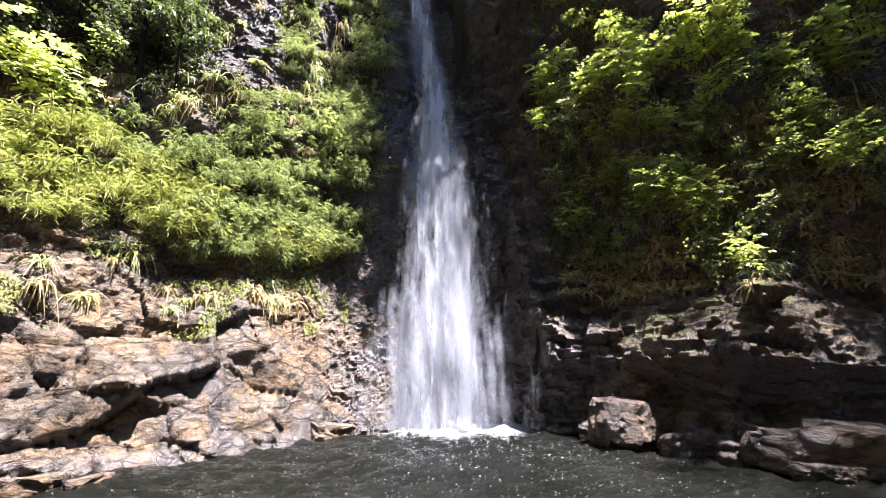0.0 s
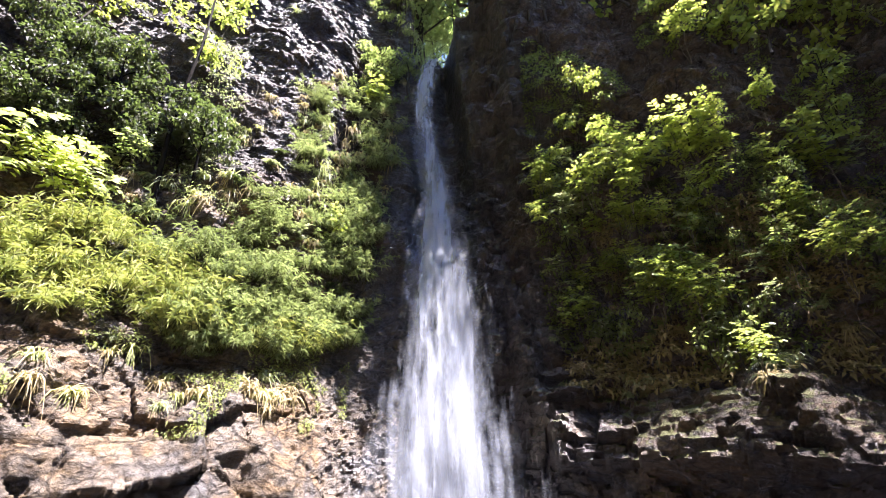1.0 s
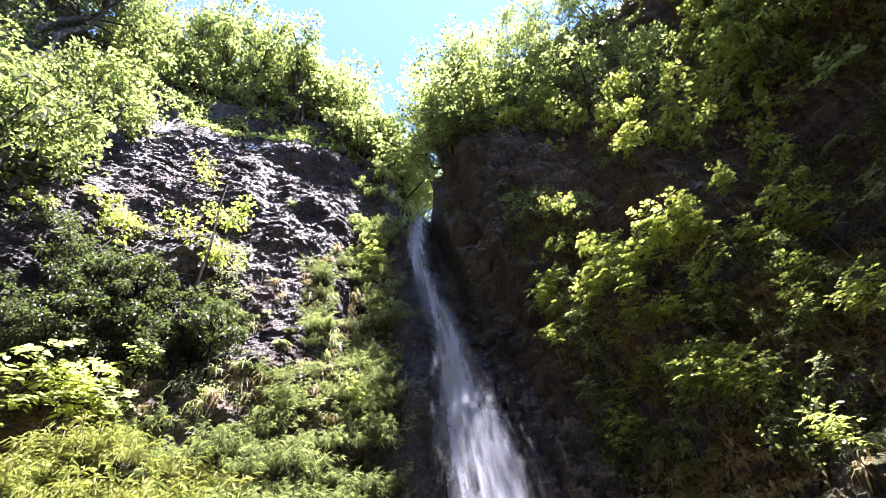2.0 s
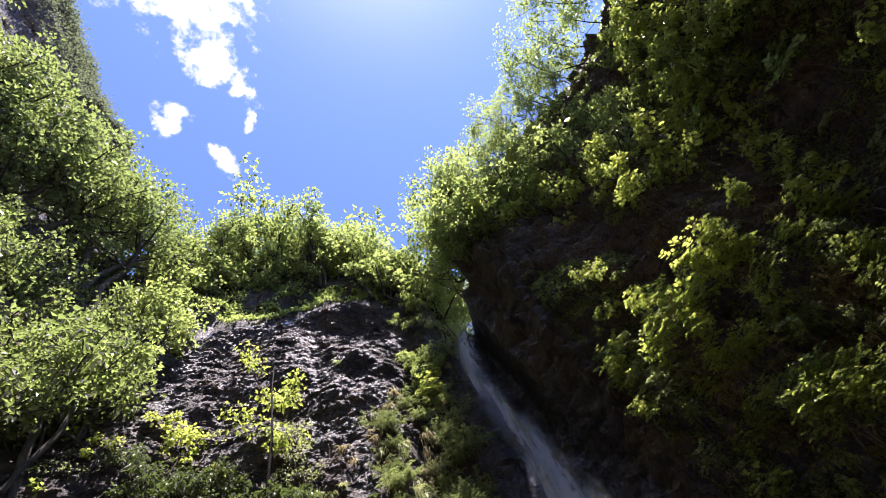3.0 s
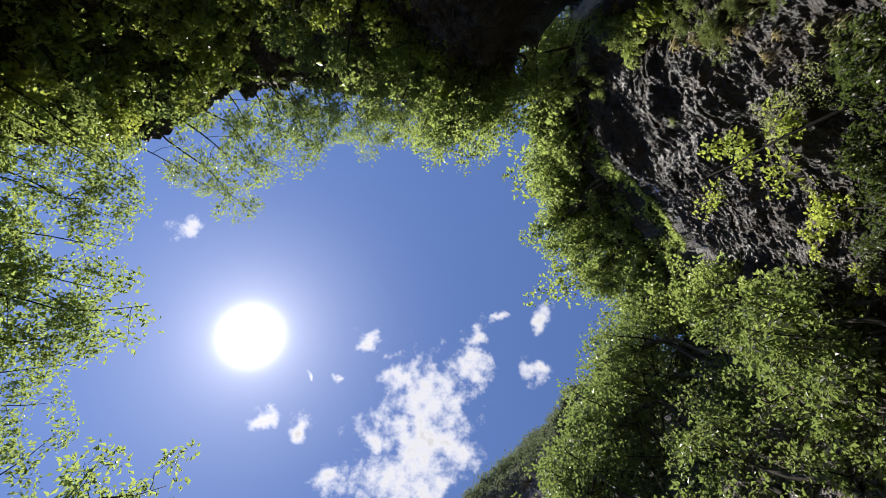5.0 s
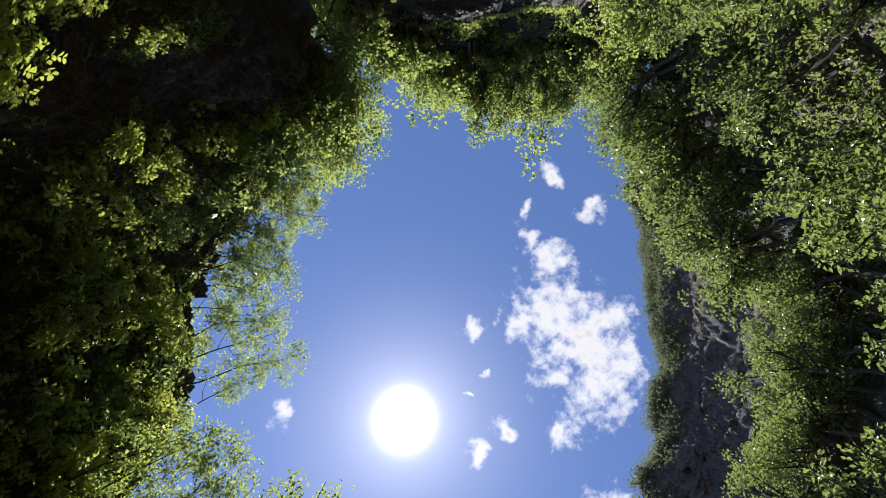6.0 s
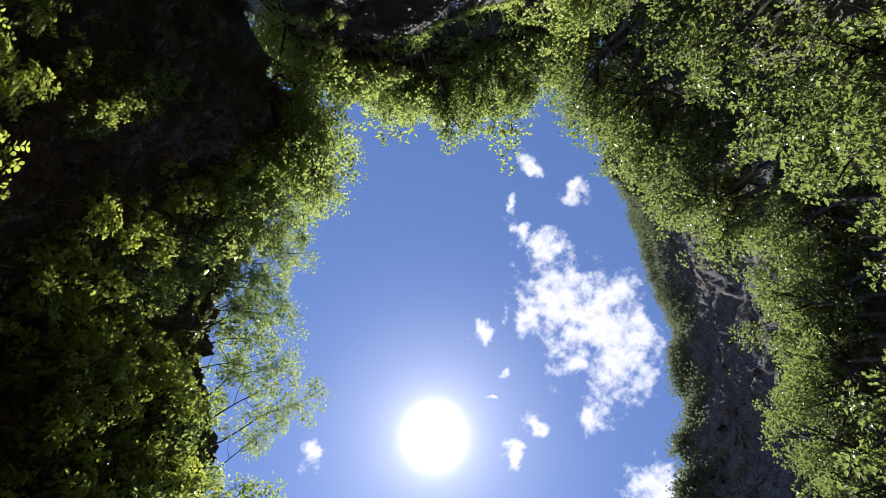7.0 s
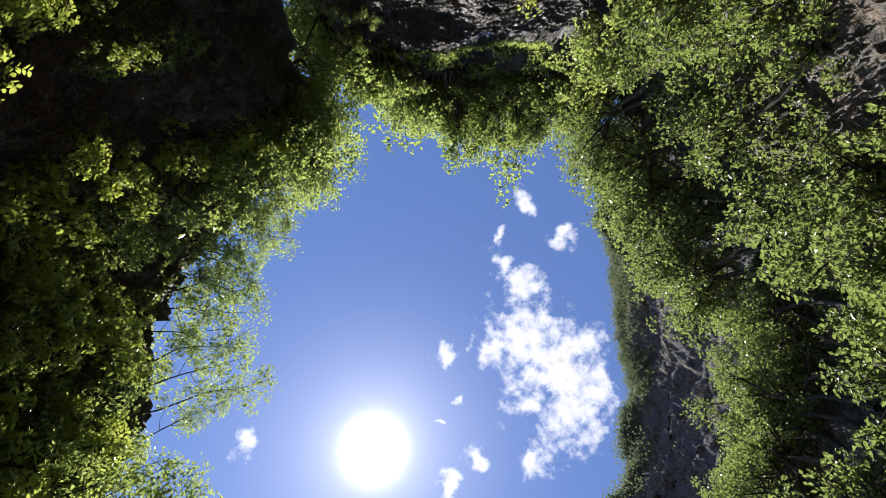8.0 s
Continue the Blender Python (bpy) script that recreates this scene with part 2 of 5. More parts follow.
def leaf_arrays(P, D, N, length, width, droop=0.15, shape="oval"):
    """Verts and faces of many leaves: base points, directions, rough normals, lengths, widths."""
    P, D, N = np.asarray(P, float), unit(np.asarray(D, float)), np.asarray(N, float)
    n = len(P)
    S = unit(np.cross(D, N))
    U = np.cross(S, D)
    L, W = np.broadcast_to(length, n)[:, None], np.broadcast_to(width, n)[:, None]
    down = np.array([0, 0, -1.0])
    if shape == "oval":
        V = np.stack([P, P + D * L * 0.33 - S * W * 0.5 + U * W * 0.1, P + D * L * 0.33 + S * W * 0.5 + U * W * 0.1,
                      P + D * L * 0.7 - S * W * 0.42 + down * droop * L * 0.4, P + D * L * 0.7 + S * W * 0.42 + down * droop * L * 0.4,
                      P + D * L + down * droop * L], 1)
        q = np.arange(n)[:, None] * 6
        faces = (q + [0, 2, 1]).tolist() + (q + [1, 2, 4, 3]).tolist() + (q + [3, 4, 5]).tolist()
        return V.reshape(-1, 3), faces
    V = np.stack([P, P + D * L * 0.42 - S * W * 0.5 + U * W * 0.25, P + D * L + down * droop * L, P + D * L * 0.42 + S * W * 0.5 + U * W * 0.25], 1)
    q = np.arange(n)[:, None] * 4
    return V.reshape(-1, 3), (q + [0, 3, 2]).tolist() + (q + [0, 2, 1]).tolist()


# ---------------------------------------------------------------- materials
def shader(name):
    m = bpy.data.materials.new(name)
    m.use_nodes = True
    nt = m.node_tree
    return m, nt, nt.nodes["Principled BSDF"], nt.nodes.new, nt.links.new


def noise_tex(N, L, vec, scale, detail=4.0, rough=0.55, distort=0.0):
    n = N("ShaderNodeTexNoise")
    n.inputs["Scale"].default_value, n.inputs["Detail"].default_value = scale, detail
    n.inputs["Roughness"].default_value, n.inputs["Distortion"].default_value = rough, distort
    L(vec, n.inputs["Vector"])
    return n.outputs[0]


def ramp(N, L, fac, stops):
    r = N("ShaderNodeValToRGB")
    while len(r.color_ramp.elements) < len(stops):
        r.color_ramp.elements.new(0.5)
    for e, (p, c) in zip(r.color_ramp.elements, stops):
        e.position, e.color = p, (*c, 1) if len(c) == 3 else c
    L(fac, r.inputs[0])
    return r.outputs[0]


def grey(v):
    return (v, v, v)


def mix(N, L, fac, a, b, blend="MIX"):
    m = N("ShaderNodeMix")
    m.data_type, m.blend_type = "RGBA", blend
    for socket, v in ((m.inputs["Factor"], fac), (m.inputs["A"], a), (m.inputs["B"], b)):
        if isinstance(v, (int, float)):
            socket.default_value = v
        elif isinstance(v, tuple):
            socket.default_value = (*v, 1)
        else:
            L(v, socket)
    return m.outputs["Result"]


def maths(N, L, kind, a, b):
    m = N("ShaderNodeMath")
    m.operation = kind
    for i, v in enumerate((a, b)):
        if isinstance(v, (int, float)):
            m.inputs[i].default_value = v
        else:
            L(v, m.inputs[i])
    return m.outputs[0]


def rock_material(name, dark, mid, light, stain, moss, moss_amount, rough_lo, rough_hi, bump=0.5, shine=0.5):
    m, nt, b, N, L = shader(name)
    co = N("ShaderNodeTexCoord").outputs["Object"]
    squash = N("ShaderNodeMapping")
    squash.inputs["Scale"].default_value, squash.inputs["Rotation"].default_value = (1, 1, 1.9), (0.1, 0.2, 0)
    L(co, squash.inputs[0])
    flat = squash.outputs[0]
    fine, mid_n, wide = noise_tex(N, L, flat, 7.0, 8.0, 0.65), noise_tex(N, L, flat, 1.6, 6.0, 0.6, 0.6), noise_tex(N, L, co, 0.45, 3.0)
    col = ramp(N, L, fine, [(0.28, dark), (0.5, mid), (0.72, light)])
    vor = N("ShaderNodeTexVoronoi")
    vor.inputs["Scale"].default_value = 2.3
    L(flat, vor.inputs["Vector"])
    tone = ramp(N, L, vor.outputs["Color"], [(0.1, grey(0.62)), (0.9, grey(1.25))])
    col = mix(N, L, 0.8, col, tone, "MULTIPLY")
    grit = ramp(N, L, noise_tex(N, L, co, 24.0, 7.0, 0.8), [(0.34, grey(0.55)), (0.5, grey(1.0)), (0.66, grey(1.45))])
    col = mix(N, L, 0.9, col, grit, "MULTIPLY")
    col = mix(N, L, maths(N, L, "MULTIPLY", ramp(N, L, mid_n, [(0.42, grey(0)), (0.68, grey(1))]), 0.6), col, stain)
    # joints and cracks: wandering cell edges at two sizes
    wander, drift = N("ShaderNodeTexNoise"), N("ShaderNodeVectorMath")
    wander.inputs["Scale"].default_value, wander.inputs["Detail"].default_value = 1.7, 5.0
    L(flat, wander.inputs["Vector"])
    drift.operation = "MULTIPLY_ADD"
    drift.inputs[1].default_value = (0.7, 0.7, 0.7)
    L(wander.outputs["Color"], drift.inputs[0])
    L(flat, drift.inputs[2])
    joints = []
    for scale, wide_to in ((0.75, 0.05), (2.2, 0.045)):
        edge = N("ShaderNodeTexVoronoi")
        edge.feature = "DISTANCE_TO_EDGE"
        edge.inputs["Scale"].default_value = scale
        L(drift.outputs[0], edge.inputs["Vector"])
        joints.append(ramp(N, L, edge.outputs["Distance"], [(0.0, grey(0)), (wide_to, grey(1))]))
    solid = maths(N, L, "MULTIPLY", joints[0], maths(N, L, "ADD", maths(N, L, "MULTIPLY", joints[1], 0.6), 0.4))
    col = mix(N, L, solid, mix(N, L, 1.0, col, (0.3, 0.28, 0.27), "MULTIPLY"), col)
    col = mix(N, L, 1.0, col, ramp(N, L, wide, [(0.38, (0.78, 0.82, 0.92)), (0.5, (0.98, 0.97, 0.95)), (0.62, (1.16, 1.02, 0.82))]), "MULTIPLY")
    geo = N("ShaderNodeNewGeometry")
    sep = N("ShaderNodeSeparateXYZ")
    L(geo.outputs["Normal"], sep.inputs[0])
    up = maths(N, L, "ADD", maths(N, L, "MULTIPLY", sep.outputs[2], 0.35), maths(N, L, "ADD", maths(N, L, "MULTIPLY", wide, 0.9), maths(N, L, "MULTIPLY", fine, 0.5)))
    green = ramp(N, L, up, [(0.98 - moss_amount, grey(0)), (1.18 - moss_amount, grey(1))])
    mosscol = mix(N, L, noise_tex(N, L, co, 22.0, 5.0), moss, tuple(min(1, c * 1.9) for c in moss))
    col = mix(N, L, maths(N, L, "MULTIPLY", green, 0.85), col, mosscol)
    # rock that spray keeps wet: darker and shiny; recess shade is painted in too
    soak_shade = N("ShaderNodeAttribute")
    soak_shade.attribute_name = "wet"
    col = mix(N, L, maths(N, L, "MULTIPLY", soak_shade.outputs["Fac"], 0.9), col, mix(N, L, 1.0, col, (0.52, 0.55, 0.64), "MULTIPLY"))
    # dark coating and drip streaks, plus the painted shade of overhang and recess
    crust_shade = N("ShaderNodeAttribute")
    crust_shade.attribute_name = "crust_shade"
    col = mix(N, L, crust_shade.outputs["Fac"], col, mix(N, L, 1.0, col, (0.20, 0.165, 0.15), "MULTIPLY"))
    film = N("ShaderNodeMapRange")
    film.inputs["To Min"].default_value, film.inputs["To Max"].default_value = shine, 1.0
    L(soak_shade.outputs["Fac"], film.inputs[0])
    L(film.outputs[0], b.inputs["Specular IOR Level"])
    L(col, b.inputs["Base Color"])
    wet = ramp(N, L, mid_n, [(0.35, grey(rough_lo)), (0.65, grey(rough_hi))])
    L(mix(N, L, soak_shade.outputs["Fac"], mix(N, L, green, wet, grey(0.9)), grey(0.36)), b.inputs["Roughness"])
    bm1, bm2 = N("ShaderNodeBump"), N("ShaderNodeBump")
    bm1.inputs["Distance"].default_value = 0.12
    slick = N("ShaderNodeMapRange")
    slick.inputs["To Min"].default_value, slick.inputs["To Max"].default_value = bump, bump * 0.45
    L(soak_shade.outputs["Fac"], slick.inputs[0])
    L(slick.outputs[0], bm1.inputs["Strength"])
    bm2.inputs["Strength"].default_value, bm2.inputs["Distance"].default_value = bump, 0.03
    L(fine, bm1.inputs["Height"])
    L(noise_tex(N, L, co, 45.0, 6.0, 0.7), bm2.inputs["Height"])
    bm3 = N("ShaderNodeBump")
    bm3.inputs["Strength"].default_value, bm3.inputs["Distance"].default_value = 0.9, 0.1
    L(solid, bm3.inputs["Height"])
    L(bm3.outputs[0], bm1.inputs["Normal"])
    L(bm1.outputs[0], bm2.inputs["Normal"])
    L(bm2.outputs[0], b.inputs["Normal"])
    return m


def leaf_material(name, a, b_col, c_col, through_col, gloss=0.45, share=0.42):
    """Leaf: colours that differ from leaf to leaf and plant to plant, glossy above, light passing through."""
    m, nt, b, N, L = shader(name)
    geo, info = N("ShaderNodeNewGeometry"), N("ShaderNodeObjectInfo")
    pick = maths(N, L, "ADD", maths(N, L, "MULTIPLY", geo.outputs["Random Per Island"], 0.65), maths(N, L, "MULTIPLY", info.outputs["Random"], 0.35))
    a, b_col, c_col = (tuple(0.86 * v + 0.14 * sum(c) / 3 + k for v, k in zip(c, (0.026, 0.0, 0.026))) for c in (a, b_col, c_col))
    col = ramp(N, L, pick, [(0.1, a), (0.5, b_col), (0.92, c_col)])
    L(col, b.inputs["Base Color"])
    b.inputs["Roughness"].default_value = gloss
    b.inputs["Specular IOR Level"].default_value = 0.4
    tr = N("ShaderNodeBsdfTranslucent")
    L(mix(N, L, 0.65, col, through_col), tr.inputs["Color"])
    mx = N("ShaderNodeMixShader")
    mx.inputs[0].default_value = share
    L(b.outputs[0], mx.inputs[1])
    L(tr.outputs[0], mx.inputs[2])
    L(mx.outputs[0], nt.nodes["Material Output"].inputs["Surface"])
    return m


def bark_material(name, a, b_col):
    m, nt, b, N, L = shader(name)
    co = N("ShaderNodeTexCoord").outputs["Object"]
    mp = N("ShaderNodeMapping")
    mp.inputs["Scale"].default_value = (1, 1, 0.25)
    L(co, mp.inputs[0])
    n = noise_tex(N, L, mp.outputs[0], 14.0, 6.0, 0.7)
    L(mix(N, L, ramp(N, L, n, [(0.35, grey(0)), (0.65, grey(1))]), a, b_col), b.inputs["Base Color"])
    b.inputs["Roughness"].default_value, b.inputs["Specular IOR Level"].default_value = 0.9, 0.1
    bm = N("ShaderNodeBump")
    bm.inputs["Strength"].default_value, bm.inputs["Distance"].default_value = 0.6, 0.03
    L(n, bm.inputs["Height"])
    L(bm.outputs[0], b.inputs["Normal"])
    return m


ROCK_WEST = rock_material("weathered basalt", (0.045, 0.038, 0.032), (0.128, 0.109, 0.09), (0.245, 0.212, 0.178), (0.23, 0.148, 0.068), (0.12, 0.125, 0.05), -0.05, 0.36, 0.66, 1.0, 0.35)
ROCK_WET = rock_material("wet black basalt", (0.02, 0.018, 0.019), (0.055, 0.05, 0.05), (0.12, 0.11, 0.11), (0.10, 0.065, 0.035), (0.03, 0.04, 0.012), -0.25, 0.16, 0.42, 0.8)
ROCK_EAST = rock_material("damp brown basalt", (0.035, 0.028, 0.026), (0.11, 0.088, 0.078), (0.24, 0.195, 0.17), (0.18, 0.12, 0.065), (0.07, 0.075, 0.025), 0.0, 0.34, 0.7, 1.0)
SOIL = rock_material("forest soil", (0.035, 0.028, 0.02), (0.08, 0.066, 0.045), (0.15, 0.125, 0.09), (0.12, 0.085, 0.045), (0.03, 0.036, 0.014), -0.2, 0.7, 0.9, 0.6)
ROCK_SHORE = rock_material("brown shore basalt", (0.022, 0.018, 0.016), (0.07, 0.056, 0.05), (0.14, 0.115, 0.10), (0.18, 0.12, 0.065), (0.05, 0.05, 0.03), -0.35, 0.3, 0.65, 1.0)
FAR_ROCK = rock_material("far cliff rock", (0.08, 0.08, 0.085), (0.13, 0.13, 0.135), (0.20, 0.195, 0.195), (0.10, 0.085, 0.075), (0.06, 0.085, 0.045), 0.02, 0.85, 0.95, 0.6, 0.1)
LEAF_BAMBOO = leaf_material("bamboo grass leaf", (0.10, 0.18, 0.04), (0.30, 0.37, 0.085), (0.56, 0.55, 0.17), (0.54, 0.62, 0.12), 0.45, 0.42)
LEAF_FERN = leaf_material("fern leaf", (0.14, 0.20, 0.08), (0.26, 0.33, 0.13), (0.46, 0.47, 0.21), (0.48, 0.56, 0.18), 0.45, 0.45)
LEAF_TREE = leaf_material("tree leaf", (0.055, 0.085, 0.03), (0.115, 0.15, 0.05), (0.22, 0.235, 0.09), (0.46, 0.60, 0.13), 0.36, 0.64)
LEAF_WOOD = leaf_material("woodland leaf", (0.035, 0.065, 0.02), (0.07, 0.11, 0.032), (0.15, 0.18, 0.055), (0.34, 0.46, 0.10), 0.38, 0.52)
LEAF_BRIGHT = leaf_material("young leaf", (0.13, 0.22, 0.025), (0.23, 0.33, 0.04), (0.40, 0.43, 0.06), (0.62, 0.72, 0.12), 0.4, 0.52)
LEAF_FAR = leaf_material("far woodland leaf", (0.055, 0.08, 0.042), (0.085, 0.112, 0.055), (0.13, 0.155, 0.075), (0.18, 0.24, 0.10), 0.6, 0.5)
LEAF_SHRUB = leaf_material("green bamboo leaf", (0.06, 0.12, 0.03), (0.15, 0.23, 0.07), (0.34, 0.40, 0.16), (0.40, 0.50, 0.13), 0.42, 0.45)
LEAF_DARK = leaf_material("shade leaf", (0.02, 0.045, 0.012), (0.04, 0.075, 0.02), (0.08, 0.11, 0.03), (0.14, 0.22, 0.03), 0.42, 0.4)
LEAF_DRY = leaf_material("dry grass blade", (0.18, 0.16, 0.05), (0.32, 0.27, 0.10), (0.48, 0.41, 0.18), (0.48, 0.44, 0.14), 0.7, 0.36)
BARK = bark_material("tree bark", (0.03, 0.025, 0.02), (0.085, 0.075, 0.062))
BARK_DARK = bark_material("dark bark", (0.006, 0.005, 0.004), (0.016, 0.013, 0.011))
BARK_PALE = bark_material("pale bark", (0.12, 0.105, 0.09), (0.30, 0.27, 0.235))
STEM = bark_material("green stem", (0.06, 0.07, 0.025), (0.12, 0.11, 0.05))


def water_material():
    m, nt, b, N, L = shader("pool water")
    co = N("ShaderNodeTexCoord").outputs["Object"]
    # foam: thick where the fall strikes, thin flecks elsewhere
    d = N("ShaderNodeVectorMath")
    d.operation = "DISTANCE"
    sq = N("ShaderNodeMapping")
    sq.inputs["Scale"].default_value = (0.75, 1.0, 1.0)
    L(co, sq.inputs[0])
    L(sq.outputs[0], d.inputs[0])
    d.inputs[1].default_value = (0.2 * 0.75, 13.7, 0)
    near = maths(N, L, "SUBTRACT", 1.05, maths(N, L, "MULTIPLY", d.outputs["Value"], 0.42))
    flecks = noise_tex(N, L, co, 5.5, 8.0, 0.72, 1.2)
    foam = ramp(N, L, maths(N, L, "ADD", maths(N, L, "MAXIMUM", near, -0.05), maths(N, L, "MULTIPLY", flecks, 0.8)), [(0.56, grey(0)), (1.15, grey(0.8))])
    deep = mix(N, L, noise_tex(N, L, co, 0.5, 3.0), (0.005, 0.006, 0.005), (0.012, 0.013, 0.010))
    L(mix(N, L, foam, deep, (0.75, 0.78, 0.8)), b.inputs["Base Color"])
    L(mix(N, L, foam, grey(0.06), grey(0.7)), b.inputs["Roughness"])
    b.inputs["IOR"].default_value = 1.33
    b1, b2 = N("ShaderNodeBump"), N("ShaderNodeBump")
    b1.inputs["Strength"].default_value, b1.inputs["Distance"].default_value = 1.0, 0.16
    b2.inputs["Strength"].default_value, b2.inputs["Distance"].default_value = 0.9, 0.05
    L(noise_tex(N, L, co, 6.5, 5.0, 0.65, 1.0), b1.inputs["Height"])
    L(noise_tex(N, L, co, 26.0, 5.0, 0.7, 0.8), b2.inputs["Height"])
    L(b1.outputs[0], b2.inputs["Normal"])
    L(b2.outputs[0], b.inputs["Normal"])
    return m


def fall_material(name, seed, lo, hi, top_alpha, tone=0.54):
    """White water: streaks along the fall, ragged at the sides, with gaps through which the rock shows."""
    m, nt, b, N, L = shader(name)
    uv = N("ShaderNodeTexCoord").outputs["UV"]
    sep = N("ShaderNodeSeparateXYZ")
    L(uv, sep.inputs[0])

    def streak(sx, sy, detail, off):
        mp = N("ShaderNodeMapping")
        mp.inputs["Scale"].default_value, mp.inputs["Location"].default_value = (sx, sy, 1), (off, off * 1.7, off)
        L(uv, mp.inputs[0])
        return noise_tex(N, L, mp.outputs[0], 1.0, detail, 0.62, 0.25)

    s1, s2, s3 = streak(2.3, 0.22, 6.0, seed), streak(12.0, 0.6, 8.0, seed + 3), streak(9.0, 4.0, 6.0, seed + 9)
    wisp = streak(3.0, 0.9, 5.0, seed + 15)
    place = sep.outputs[2]
    u = maths(N, L, "ADD", place, maths(N, L, "MULTIPLY", maths(N, L, "SUBTRACT", wisp, 0.5), 0.5))
    side = maths(N, L, "MULTIPLY", maths(N, L, "MULTIPLY", u, maths(N, L, "SUBTRACT", 1.0, u)), 4.0)
    body = maths(N, L, "ADD", maths(N, L, "MULTIPLY", s1, 1.48), maths(N, L, "ADD", maths(N, L, "MULTIPLY", s2, 0.42), maths(N, L, "MULTIPLY", s3, 0.45)))
    side = maths(N, L, "MAXIMUM", side, 0.0)
    body = maths(N, L, "ADD", maths(N, L, "MULTIPLY", maths(N, L, "SUBTRACT", body, 1.175), 1.05), 1.2)
    body = maths(N, L, "ADD", body, maths(N, L, "MULTIPLY", maths(N, L, "SUBTRACT", maths(N, L, "POWER", side, 0.6), 1.0), 0.75))
    drop_at = N("ShaderNodeAttribute")
    drop_at.attribute_name = "drop"
    thin = ramp(N, L, drop_at.outputs["Fac"], [(0.0, grey(0.12)), (0.25, grey(0.26)), (0.45, grey(0.22)), (0.65, grey(0.1)), (0.85, grey(0.2)), (1.0, grey(0.2))])
    # the sheet thins out towards the shaded side lower down
    thin = maths(N, L, "ADD", thin, maths(N, L, "MULTIPLY", maths(N, L, "MULTIPLY", maths(N, L, "SUBTRACT", u, 0.35), drop_at.outputs["Fac"]), 0.26))
    starts = N("ShaderNodeAttribute")
    starts.attribute_name = "begin"
    body = maths(N, L, "SUBTRACT", body, maths(N, L, "MULTIPLY", maths(N, L, "SUBTRACT", 1.0, starts.outputs["Fac"]), 1.1))
    alpha = ramp(N, L, maths(N, L, "SUBTRACT", body, thin), [(lo, grey(0)), (hi, grey(top_alpha))])
    b.inputs["Base Color"].default_value = (tone, tone + 0.035, tone + 0.10, 1)
    b.inputs["Roughness"].default_value = 0.6
    b.inputs["Specular IOR Level"].default_value = 0.2
    tr, tl, m1, m2 = N("ShaderNodeBsdfTransparent"), N("ShaderNodeBsdfTranslucent"), N("ShaderNodeMixShader"), N("ShaderNodeMixShader")
    tl.inputs["Color"].default_value = (0.34, 0.365, 0.41, 1)
    m1.inputs[0].default_value = 0.35
    L(b.outputs[0], m1.inputs[1])
    L(tl.outputs[0], m1.inputs[2])
    L(alpha, m2.inputs[0])
    L(tr.outputs[0], m2.inputs[1])
    L(m1.outputs[0], m2.inputs[2])
    L(m2.outputs[0], nt.nodes["Material Output"].inputs["Surface"])
    return m


# ---------------------------------------------------------------- setting: rock walls, hillsides, pool, ground
CRESTS = {"hillside_south_east": ([62, 78, 86, 96, 180], [30, 30, 26, 17, 16]), "hillside_west": ([-66, -24, -12, -3.4], [50, 50, 39, 33])}


